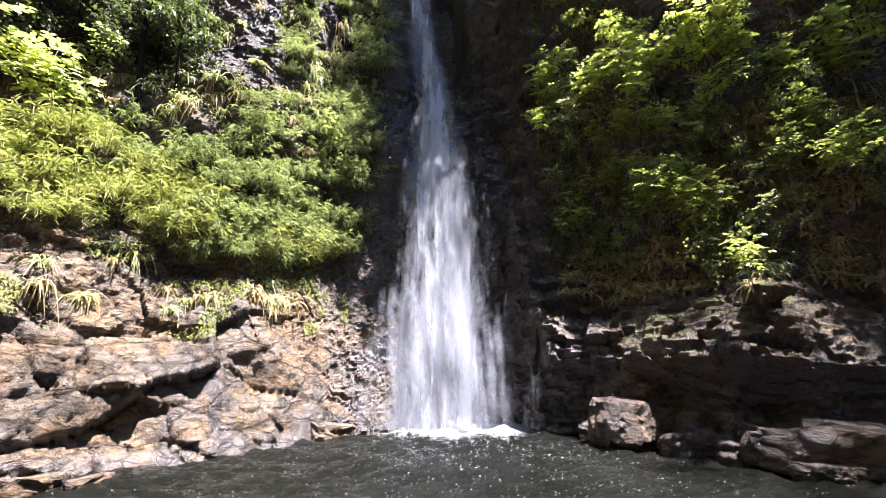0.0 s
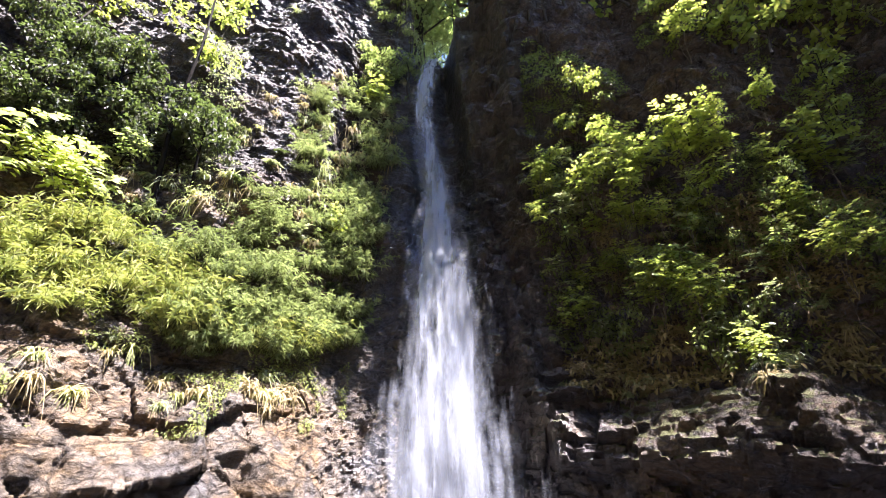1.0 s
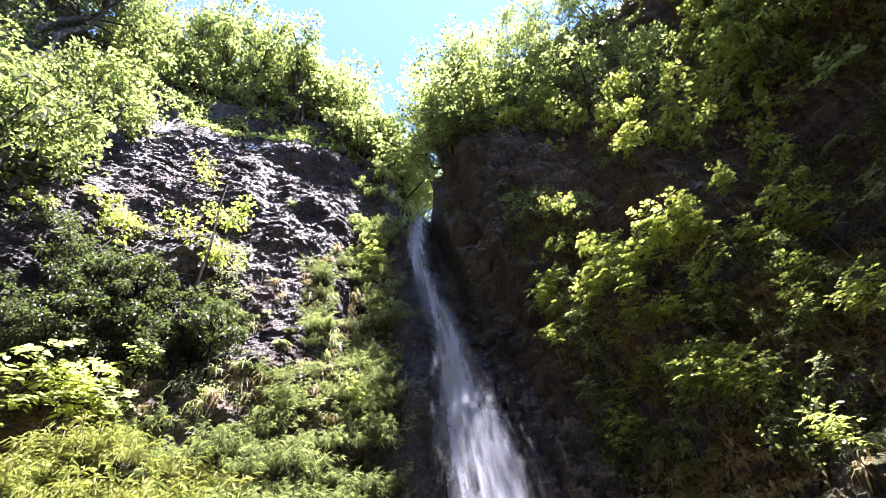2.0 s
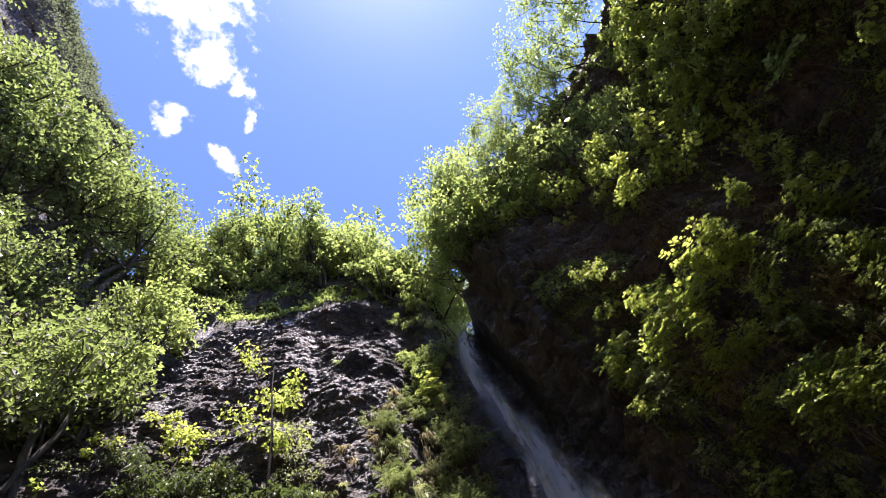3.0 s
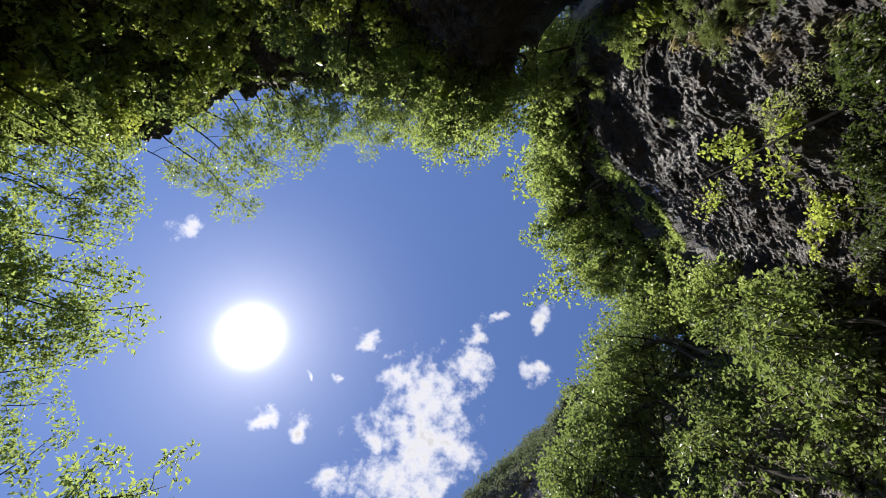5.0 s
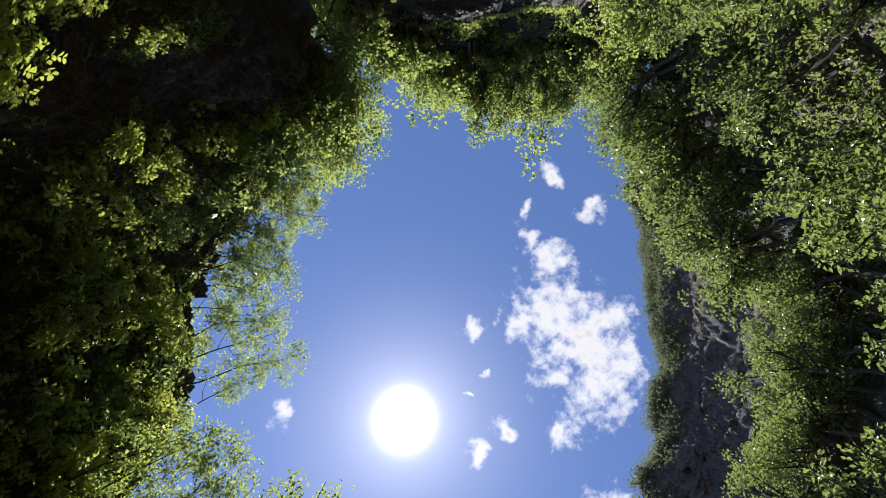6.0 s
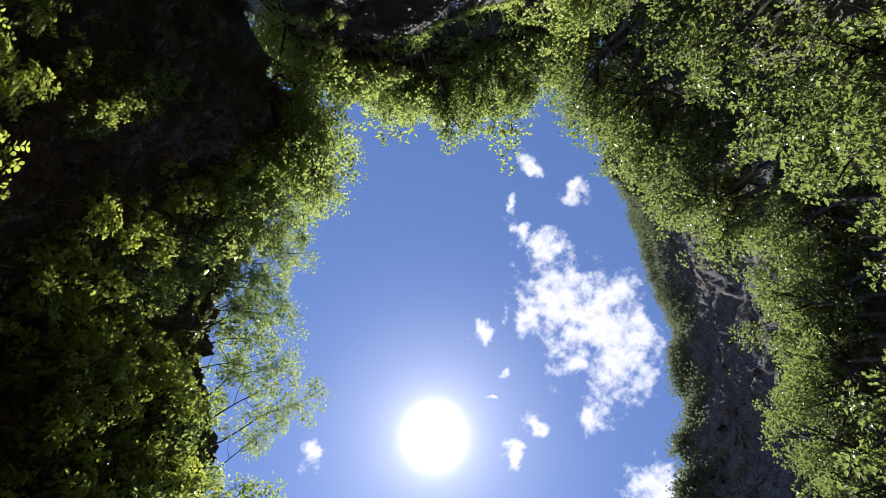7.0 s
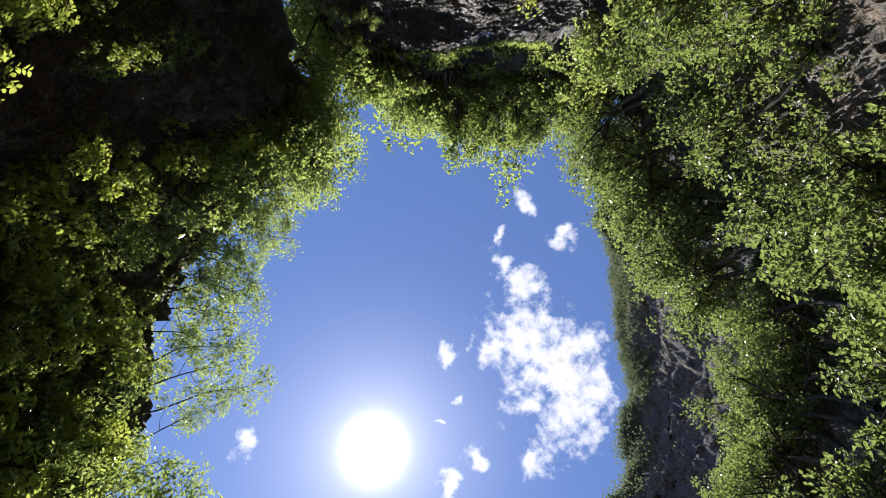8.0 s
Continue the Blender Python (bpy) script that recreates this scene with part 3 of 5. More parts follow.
def wall(name, a0, a1, z0, z1, na, nz, material, label):
    az, z = np.meshgrid(np.linspace(a0, a1, na), np.linspace(z0, z1, nz))
    if name in CRESTS:
        z = z0 + (z - z0) * (np.interp(az, *CRESTS[name]) - z0) / (z1 - z0)
    p = gorge_point(az.ravel(), z.ravel())
    me = mesh_of(name, p, grid_faces(nz, na), material, False)
    a, h = az.ravel(), z.ravel()
    # water-worn stone near the pool is smooth, the cliff above it breaks in sharp faces
    worn = (h.reshape(nz, na)[:-1, :-1] < 2.4) & (az[:-1, :-1] < -15)
    me.polygons.foreach_set("use_smooth", worn.ravel())
    runs = fbm(np.stack([p[:, 0] * 1.1, p[:, 1] * 1.1, h * 0.12], 1), 3, 91)
    drips = fbm(np.stack([p[:, 0] * 2.4, p[:, 1] * 2.4, h * 0.2], 1), 3, 191)
    splash = (0.4 + 0.45 * smooth(a, -6, -3)) * smooth(a + 2.5 * fbm(p * 0.6, 3, 92), -16, -11) * (1 - smooth(a, 12, 17)) * (1 - smooth(h + fbm(p * 0.5, 2, 93), 8, 11))
    trickle = smooth(drips, 0.0, 0.25) * (1 - smooth(h + 0.8 * runs, 1.6, 3.2)) * smooth(a, -33, -28) * (1 - smooth(a, 16, 24))
    # overhang and recess beside the fall: damp, plus shade put into the colour
    cave_shade = 0.9 * smooth(a, 0, 3) * (1 - smooth(a + 3 * fbm(p * 0.4, 3, 95), 15, 23)) * smooth(h, 7, 11)
    niche_shade = smooth(a + 1.5 * fbm(p * 0.5, 2, 96), -9.5, -7) * (1 - smooth(a, 0, 3)) * smooth(h, 7, 9)
    seep = 0.3 * smooth(runs + 0.4 * fbm(p * 0.7, 3, 97), -0.15, 0.35) * smooth(h, 8, 11) * (1 - smooth(a, -10, -6)) * smooth(a, -64, -56)
    edge = 1 - smooth(h + 0.12 * fbm(p * 2.0, 3, 94), 0.08, 0.35)
    me.attributes.new("wet", "FLOAT", "POINT").data.foreach_set("value", np.clip(np.maximum(np.maximum(np.maximum(splash, trickle), edge), np.maximum(np.maximum(cave_shade, niche_shade), seep)), 0, 1))
    crust_shade = (0.75 + 0.25 * smooth(fbm(p * (0.5, 0.5, 0.9), 3, 98), -0.3, 0.3)) * smooth(h + 1.2 * fbm(p * 0.4, 2, 99), 7.5, 10.5) * (1 - smooth(a, -8, -5)) * smooth(a, -74, -66)
    crust_shade = np.maximum(np.maximum(crust_shade, 0.8 * trickle * (1 - smooth(a, -12, -8))), np.maximum(0.72 * cave_shade, 0.8 * niche_shade))
    me.attributes.new("crust_shade", "FLOAT", "POINT").data.foreach_set("value", np.clip(crust_shade, 0, 1))
    ob = new(name, me)
    return tagged(ob, label, "cliff", kind="structure")


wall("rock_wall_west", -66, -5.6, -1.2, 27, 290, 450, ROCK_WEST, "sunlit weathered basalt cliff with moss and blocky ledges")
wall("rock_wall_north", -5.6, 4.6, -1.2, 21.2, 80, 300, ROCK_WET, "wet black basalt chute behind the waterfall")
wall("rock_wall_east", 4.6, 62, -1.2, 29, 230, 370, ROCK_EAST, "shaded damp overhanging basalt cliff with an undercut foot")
wall("hillside_west", -66, -3.4, 27, 50, 90, 40, SOIL, "steep forested slope above the sunlit cliff")
wall("hillside_east", 2.0, 62, 29, 32, 120, 8, SOIL, "forested rim above the shaded cliff")
wall("hillside_south_east", 62, 180, -1.2, 29, 150, 54, SOIL, "steep wooded slope of dark forest soil")
wall("rock_wall_south_west", -180, -66, -1.2, 21, 240, 90, ROCK_WEST, "pale weathered cliff behind the trees")
wall("hillside_south_west", -180, -66, 21, 33, 150, 24, SOIL, "steep wooded slope above the pale cliff")


def stream_bed():
    az, r = np.meshgrid(np.linspace(-10, 8, 30), np.linspace(19.5, 44, 24))
    x, y = np.sin(np.radians(az)) * r, np.cos(np.radians(az)) * r
    p = np.stack([x, y, 19.2 + (r - 17.2) * 0.62], -1).reshape(-1, 3)
    p[:, 2] += 0.4 * fbm(p * 0.6, 3, 44)
    tagged(new("hillside_north", mesh_of("hillside_north", p, grid_faces(24, 30), SOIL)), "wooded stream bed above the lip of the fall", "hillside", kind="structure")


stream_bed()


def far_mountain():
    az, el = np.meshgrid(np.linspace(-205, -70, 300), np.linspace(0, 1, 150))
    top = np.interp(az, [-205, -180, -168, -161, -150, -141, -130, -120, -108, -95, -86, -70], [52, 59, 63.2, 65.5, 68, 69, 70.1, 70.7, 71.2, 69.3, 68.8, 64])
    rad = 36.0 + 6 * el
    z = -1 + el * (2 + rad * np.tan(np.radians(top)) + 1)
    p = np.stack([np.sin(np.radians(az)) * rad, np.cos(np.radians(az)) * rad, z], -1).reshape(-1, 3)
    n = 1.6 * fbm(p * 0.09, 3, 5, 0.4)
    # crowns of the closed woods, large and small
    n += (0.9 - 1.3 * cells(p * 0.55, 6)[0] ** 2) + 0.5 * (0.8 - 1.3 * cells(p * 1.3, 7)[0] ** 2) + 0.15 * fbm(p * 2.5, 2, 9)
    a = np.radians(az.ravel())
    p[:, 0] -= np.sin(a) * n
    p[:, 1] -= np.cos(a) * n
    p[:, 2] += 1.6 * fbm(p * 0.35, 4, 15)
    tagged(new("mountain_ridge", mesh_of("mountain_ridge", p, grid_faces(150, 300), FAR_ROCK)), "hazy dark mountain wall with wooded ridge", "mountain", kind="structure")
    rng = np.random.default_rng(4)
    clumps = smooth(fbm(p * 0.22, 3, 18), -0.25, 0.35)
    weight = 0.0005 + smooth(el.ravel(), 0.84, 1.0) * (0.12 + clumps)
    pick = rng.choice(len(p), 4200, p=weight / weight.sum())
    c = p[pick]
    P = np.repeat(c, 13, 0) + rng.normal(0, 0.8, (len(c) * 13, 3))
    D = rng.normal(0, 1, P.shape) + (0, 0, 0.4)
    V, F = leaf_arrays(P, D, rng.normal(0, 0.35, P.shape) + (0, 0, 1), rng.uniform(0.3, 0.6, len(P)), rng.uniform(0.2, 0.42, len(P)), 0.1, "diamond")
    tagged(new("far_woods", mesh_of("far_woods", V, F, LEAF_FAR, False)), "far dark green woods covering the mountain ridge", "woods", kind="stuff")


far_mountain()


def pool_level(q):
    """Height of the rippled water at points q."""
    f = q * (1, 1, 0)
    dist = np.hypot(f[:, 0] - 0.2, f[:, 1] - 13.7)
    return 0.06 * fbm(f * 1.9, 3, 71) + 0.07 * np.exp(-dist / 2.5) * np.sin(dist * 4.2) + 0.05 * fbm(f * (3.4, 5.5, 1), 2, 75)


def pool_and_ground():
    # one sheet of ground: pool bed in front, stony bank behind, out to the horizon
    r = np.concatenate([np.linspace(0.0, 24, 60), np.array([30, 45, 70, 120, 300, 900, 2500])])
    az, rr = np.meshgrid(np.linspace(-180, 180, 145), r)
    x, y = np.sin(np.radians(az)) * rr, np.cos(np.radians(az)) * rr
    z = -1.4 + 1.8 * smooth(-y, -2.2, 0.2) + 0.9 * smooth(-y, 3, 12)
    z = np.where(rr > 20, np.maximum(z, -1.2), z)
    p = np.stack([x, y, z], -1).reshape(-1, 3)
    p[:, 2] += 0.12 * fbm(p * 0.9, 4, 33) * (rr.ravel() < 40)
    tagged(new("ground", mesh_of("ground", p, grid_faces(len(r), 145), SOIL)), "stony bank and pool bed of dark earth", "ground", kind="structure")
    n = 210
    gx, gy = np.meshgrid(np.linspace(-16, 16, n), np.linspace(-0.6, 18, n))
    q = np.stack([gx.ravel(), gy.ravel(), np.zeros(n * n)], 1)
    q[:, 2] = pool_level(q)
    tagged(new("water", mesh_of("water", q, grid_faces(n, n), water_material())), "dark rippled plunge pool with white foam under the fall", "water", kind="structure")


pool_and_ground()


def foam_flecks():
    """Small pale flakes on the pool: specks of foam, and stand-ins for sun glints."""
    rng = np.random.default_rng(61)
    n = 1700
    far = rng.random(n) ** 0.8
    x = rng.normal(0.6, 1.2 + 4.2 * far)
    y = 13.0 - far * 9.5 + rng.normal(0, 0.5, n)
    keep = (np.hypot(x, y) < np.interp(np.degrees(np.arctan2(x, y)), BASE_AZ, BASE_R) - 0.5) & (y > 2)
    x, y = x[keep], y[keep]
    V, F = [], []
    for k in range(len(x)):
        r, a0 = rng.uniform(0.0015, 0.0036) * (2.0 if rng.random() < 0.08 else 1) * min(1.0, math.hypot(x[k], y[k]) / 12.0) * 0.85, rng.uniform(0, 6.28)
        o = len(V)
        for j in range(6):
            a = a0 + j * 1.047
            q = r * rng.uniform(0.5, 1.3)
            V.append((x[k] + math.cos(a) * q * 5.0, y[k] + math.sin(a) * q, 0.0))
        V.append((x[k], y[k], 0.0))
        F += [[o + j, o + (j + 1) % 6, o + 6] for j in range(6)]
    V = np.array(V)
    V[:, 2] = pool_level(V) + 0.012
    V[6::7, 2] += 0.012
    m, nt, b, N, L = shader("foam and glint flecks")
    b.inputs["Base Color"].default_value, b.inputs["Roughness"].default_value = (0.3, 0.31, 0.32, 1), 0.4
    tagged(new("foam_flecks", mesh_of("foam_flecks", V, F, m)), "tiny pale flecks on the dark pool, foam specks and stand-ins for sun glints", "foam", kind="stuff")


foam_flecks()


# ---------------------------------------------------------------- the waterfall
FALL_EL = [48.4, 47.2, 44.6, 42.2, 39.5, 37.0, 34.2, 32.0, 30.4, 27.5, 25.3, 23.5, 20.0, 16.4, 9.0, -1.0, -8.6]
FALL_A = [-3.0, -4.2, -5.3, -5.6, -5.2, -4.7, -3.9, -3.4, -3.6, -3.9, -4.2, -4.6, -4.9, -5.1, -5.6, -6.3, -7.0]
FALL_B = [-0.8, -1.2, -1.9, -2.0, -1.3, -0.2, 1.0, 1.7, 1.5, 2.1, 2.7, 3.5, 4.6, 5.4, 6.6, 7.8, 8.8]
FALL_R = [16.6, 16.0, 15.7, 15.55, 15.45, 15.3, 15.1, 14.95, 14.75, 14.55, 14.4, 14.2, 14.0, 13.85, 13.65, 13.45, 13.35]


def fall_sheet(name, seed, ahead, spread, material, lo=0.0, hi=1.0, rows=150, cols=40, shift=0.0):
    """One curtain of the fall between the shares lo and hi of its drop."""
    s = np.linspace(lo, hi, rows)
    key = np.linspace(0, 1, len(FALL_EL))
    el, a, b, r = (np.interp(s, key, k) for k in (FALL_EL, FALL_A, FALL_B, FALL_R))
    mid, half = (a + b) / 2 + shift * (b - a) / 2, (b - a) / 2 * spread
    u = np.linspace(0, 1, cols)
    az = mid[:, None] + half[:, None] * (u[None] * 2 - 1)
    rr = np.repeat(r[:, None], cols, 1) - ahead
    z = EYE[2] + rr * np.tan(np.radians(el))[:, None]
    p = np.stack([np.sin(np.radians(az)) * rr, np.cos(np.radians(az)) * rr, z], -1).reshape(-1, 3)
    q = p * (1.3, 1.3, 0.25)
    push = 0.22 * fbm(q, 3, seed) + 0.05 * fbm(p * (5, 5, 0.5), 2, seed + 4)
    p[:, 1] -= push
    p[:, 0] += 0.10 * fbm(q * 1.4, 3, seed + 8)
    me = mesh_of(name, p, grid_faces(rows, cols), material)
    # second texture axis along the drop, third the place across the sheet
    uv = me.uv_layers.new(name="UVMap")
    idx = np.empty(len(me.loops), int)
    me.loops.foreach_get("vertex_index", idx)
    co = np.stack([p[idx, 0] * 1.0, -p[idx, 2]], 1)
    uv.data.foreach_set("uv", co.ravel())
    across = me.attributes.new("across", "FLOAT", "POINT")
    across.data.foreach_set("value", np.tile(u, rows))
    begin = me.attributes.new("begin", "FLOAT", "POINT")
    grow = smooth(np.linspace(0, 1, rows), 0.0, 0.45) if lo > 0 else np.ones(rows)
    begin.data.foreach_set("value", np.repeat(grow, cols))
    fallen = me.attributes.new("drop", "FLOAT", "POINT")
    fallen.data.foreach_set("value", np.repeat(s, cols))
    return me


def across_input(m):
    """The side fade of a curtain reads the place across it, which the mesh carries."""
    nt = m.node_tree
    at = nt.nodes.new("ShaderNodeAttribute")
    at.attribute_name = "across"
    sep = next(n for n in nt.nodes if n.bl_idname == "ShaderNodeSeparateXYZ")
    for link in list(nt.links):
        if link.from_node == sep:
            nt.links.new(at.outputs["Fac"], link.to_socket)
    return m


def waterfall():
    fall = tagged(new("waterfall"), "tall white waterfall dropping in streaks down dark wet rock", "waterfall")
    # lowered tones stand in for shade on the upper fall and right side
    back = across_input(fall_material("thin white water toned for shade", 2.0, 0.72, 1.7, 0.5, 0.38))
    core = across_input(fall_material("white water", 11.0, 0.78, 1.75, 0.85, 0.46))
    veil = across_input(fall_material("spray veil", 23.0, 0.5, 1.8, 0.32, 0.46))
    part("curtain", fall_sheet("curtain", 1, 0.0, 1.12, back), fall, "thin white curtain over wet rock")
    part("curtain", fall_sheet("curtain", 31, 0.3, 0.95, core), fall, "dense white streaks of falling water")
    part("curtain", fall_sheet("curtain", 57, 0.6, 0.52, core, 0.6, 1.0, shift=-0.45), fall, "bright sunlit streak of falling water")
    part("curtain", fall_sheet("curtain", 64, 0.5, 0.6, back, 0.55, 1.0, shift=0.4), fall, "thin white curtain over wet rock")
    part("spray", fall_sheet("spray", 83, 0.7, 1.25, veil), fall, "thin veil of spray")
    part("spray", fall_sheet("spray", 97, 1.2, 1.55, veil, 0.82, 1.0), fall, "thin veil of spray")
    return fall


waterfall()


# ---------------------------------------------------------------- plants
RNG = np.random.default_rng(12)


def arch(rng, base, lean, length, n=5, sag=0.5):
    """Points of a stem that rises and bends over to one side."""
    t = np.linspace(0, 1, n)
    up = np.array([0, 0, 1.0])
    lean = np.append(lean, 0)
    return base + np.outer(t, up) * length * 0.85 - np.outer(t ** 2.2, up) * length * sag + np.outer(t ** 1.4, lean) * length


def bamboo_clump(seed, leaf_mat):
    """A dense clump of arching canes, each with fans of narrow leaves."""
    rng = np.random.default_rng(seed)
    ob = new("bamboo_grass")
    stems, P, D, N = [], [], [], []
    for _ in range(30):
        a = rng.uniform(0, 2 * math.pi)
        lean = np.array([math.cos(a), math.sin(a)]) * rng.uniform(0.15, 0.75)
        base = np.array([rng.normal(0, 0.3), rng.normal(0, 0.3), -0.15])
        pts = arch(rng, base, lean, rng.uniform(0.55, 1.15), 5, rng.uniform(0.05, 0.5))
        stems.append(tube(pts[::4], np.linspace(0.009, 0.003, 2), 3))
        for k in range(20):
            t = rng.uniform(0.35, 1.0) * 4
            i = min(int(t), 3)
            q = pts[i] + (pts[i + 1] - pts[i]) * (t - i)
            ax = unit(pts[i + 1] - pts[i])
            d = unit(rng.normal(0, 1, 3)) * 0.9 + ax * 0.7
            P.append(q)
            D.append(d + (0, 0, -0.15))
            N.append((rng.normal(0, 0.4), rng.normal(0, 0.4), 1))
    n = len(P)
    part("cane_cluster", mesh_of("cane_cluster", *join(stems), STEM), ob)
    V, F = leaf_arrays(P, D, N, rng.uniform(0.13, 0.27, n), rng.uniform(0.02, 0.034, n), 0.3, "diamond")
    part("foliage", mesh_of("foliage", V, F, leaf_mat, False), ob)
    return ob


def grass_tuft(seed, leaf_mat, hang=0.9, blades=62, length=0.75):
    """Long arching blades, hanging over the rock."""
    rng = np.random.default_rng(seed)
    ob = new("grass_tuft")
    V, F = [], []
    for _ in range(blades):
        a = rng.uniform(0, 2 * math.pi)
        lean = np.array([math.cos(a), math.sin(a)]) * rng.uniform(0.2, 0.7)
        pts = arch(rng, np.array([rng.normal(0, 0.08), rng.normal(0, 0.08), -0.05]), lean, length * rng.uniform(0.6, 1.25), 5, hang * rng.uniform(0.6, 1.4))
        side = unit(np.cross(np.append(lean, 0.0), (0, 0, 1.0)))
        w = np.array([0.012, 0.016, 0.014, 0.009, 0.001]) * rng.uniform(0.7, 1.4)
        o = len(V)
        for q, ww in zip(pts, w):
            V += [q - side * ww, q + side * ww]
        F += [[o + 2 * k, o + 2 * k + 1, o + 2 * k + 3, o + 2 * k + 2] for k in range(4)]
    part("foliage", mesh_of("foliage", V, F, leaf_mat, False), ob)
    return ob


def fern(seed, leaf_mat, fronds=13, length=0.8):
    rng = np.random.default_rng(seed)
    ob = new("fern")
    ribs, P, D, N, Ls = [], [], [], [], []
    for k in range(fronds):
        a = 2 * math.pi * k / fronds + rng.normal(0, 0.25)
        lean = np.array([math.cos(a), math.sin(a)]) * rng.uniform(0.45, 0.75)
        ln = length * rng.uniform(0.7, 1.2)
        pts = arch(rng, np.zeros(3), lean, ln, 9, rng.uniform(0.45, 0.95))
        ribs.append(tube(pts[::2], np.linspace(0.008, 0.002, 5), 3))
        for i in range(1, 9):
            ax = unit(pts[i] - pts[i - 1])
            side = unit(np.cross(ax, (0, 0, 1.0)))
            for sg in (-1, 1):
                for h in (0.0, 0.5):
                    P.append(pts[i] - ax * h * ln / 8)
                    D.append(side * sg + ax * 0.45 + rng.normal(0, 0.1, 3))
                    N.append(np.cross(side, ax) + rng.normal(0, 0.2, 3))
                    Ls.append(ln * 0.24 * math.sin(math.pi * (0.12 + 0.82 * i / 9)))
    Ls = np.array(Ls)
    part("stalk", mesh_of("stalk", *join(ribs), STEM), ob)
    V, F = leaf_arrays(P, D, N, Ls, Ls * 0.3, 0.2, "diamond")
    part("foliage", mesh_of("foliage", V, F, leaf_mat, False), ob)
    return ob


def limb_points(rng, a, b, n=5, wobble=0.08):
    t = np.linspace(0, 1, n)[:, None]
    p = a + (b - a) * t
    ln = np.linalg.norm(b - a)
    ph, am = rng.uniform(0, 6.28, 3), rng.normal(0, wobble * ln, (2, 3)) * (0.8, 0.8, 0.3)
    bow = np.sin(math.pi * t)
    return p + bow * (am[0] + am[1] * np.sin(2.4 * math.pi * t + ph))


def leafy(rng, centres, radii, per, leaf_len, shape="oval"):
    """Leaves in uneven tufts round the given twig ends."""
    P, D, N = [], [], []
    for c, r in zip(centres, radii):
        k = max(4, int(per * rng.uniform(0.6, 1.3)))
        d = unit(rng.normal(0, 1, (k, 3)))
        q = c + d * r * rng.uniform(0.15, 1.0, (k, 1)) ** 0.6 * (1, 1, 0.75)
        P.append(q)
        D.append(d * 0.8 + rng.normal(0, 0.6, (k, 3)) + (0, 0, -0.25))
        N.append(rng.normal(0, 0.45, (k, 3)) + (0, 0, 1))
    P, D, N = np.concatenate(P), np.concatenate(D), np.concatenate(N)
    L = leaf_len * rng.uniform(0.6, 1.3, len(P))
    return leaf_arrays(P, D, N, L, L * rng.uniform(0.5, 0.72, len(P)), 0.18, shape)


def tree(seed, height, crown_r, tufts, per, leaf_len, leaf_mat, bark, trunk_r, bare=0.45, flat=0.7, name="tree", shape="diamond", tuft=1.0, sway=0.12):
    """Tapered leaning trunk, limbs, branches, and a crown of many leaf tufts with gaps."""
    rng = np.random.default_rng(seed)
    ob = new(name)
    lean = rng.normal(0, sway * height, 2)
    top = np.array([lean[0], lean[1], height * 0.86])
    trunk = limb_points(rng, np.array([0, 0, -0.4]), top, 8, 0.04)
    wood = [tube(trunk, np.linspace(trunk_r, trunk_r * 0.22, 8), 7)]
    ends, radii = [], []
    limbs = max(5, int(tufts / 7))
    for i in range(limbs):
        t = bare + (1 - bare) * (i + rng.uniform(0, 0.8)) / limbs
        k = min(int(t * 7), 6)
        a = trunk[k] + (trunk[k + 1] - trunk[k]) * (t * 7 - k)
        ang = 2.4 * i + rng.uniform(-0.5, 0.5)
        reach = crown_r * rng.uniform(0.55, 1.05) * (1.1 - 0.45 * (t - bare) / (1 - bare + 1e-6))
        b = a + np.array([math.cos(ang) * reach, math.sin(ang) * reach, reach * flat * rng.uniform(0.15, 0.9)])
        lp = limb_points(rng, a, b, 5, 0.09)
        r0 = trunk_r * 0.42 * (1.15 - 0.6 * t)
        wood.append(tube(lp, np.linspace(r0, r0 * 0.25, 5), 5))
        for _ in range(max(2, tufts // limbs)):
            s = rng.uniform(0.45, 1.0) * 4
            j = min(int(s), 3)
            c = lp[j] + (lp[j + 1] - lp[j]) * (s - j)
            e = c + unit(rng.normal(0, 1, 3) + (0, 0, 0.35)) * crown_r * rng.uniform(0.12, 0.36)
            wood.append(tube([c, e], [r0 * 0.3, r0 * 0.1], 3))
            ends.append(e)
            radii.append(crown_r * rng.uniform(0.13, 0.27) * tuft)
    part("trunk", mesh_of("trunk", *join(wood), bark), ob)
    V, F = leafy(rng, ends, radii, per, leaf_len, shape)
    part("crown", mesh_of("crown", V, F, leaf_mat, False), ob)
    return ob


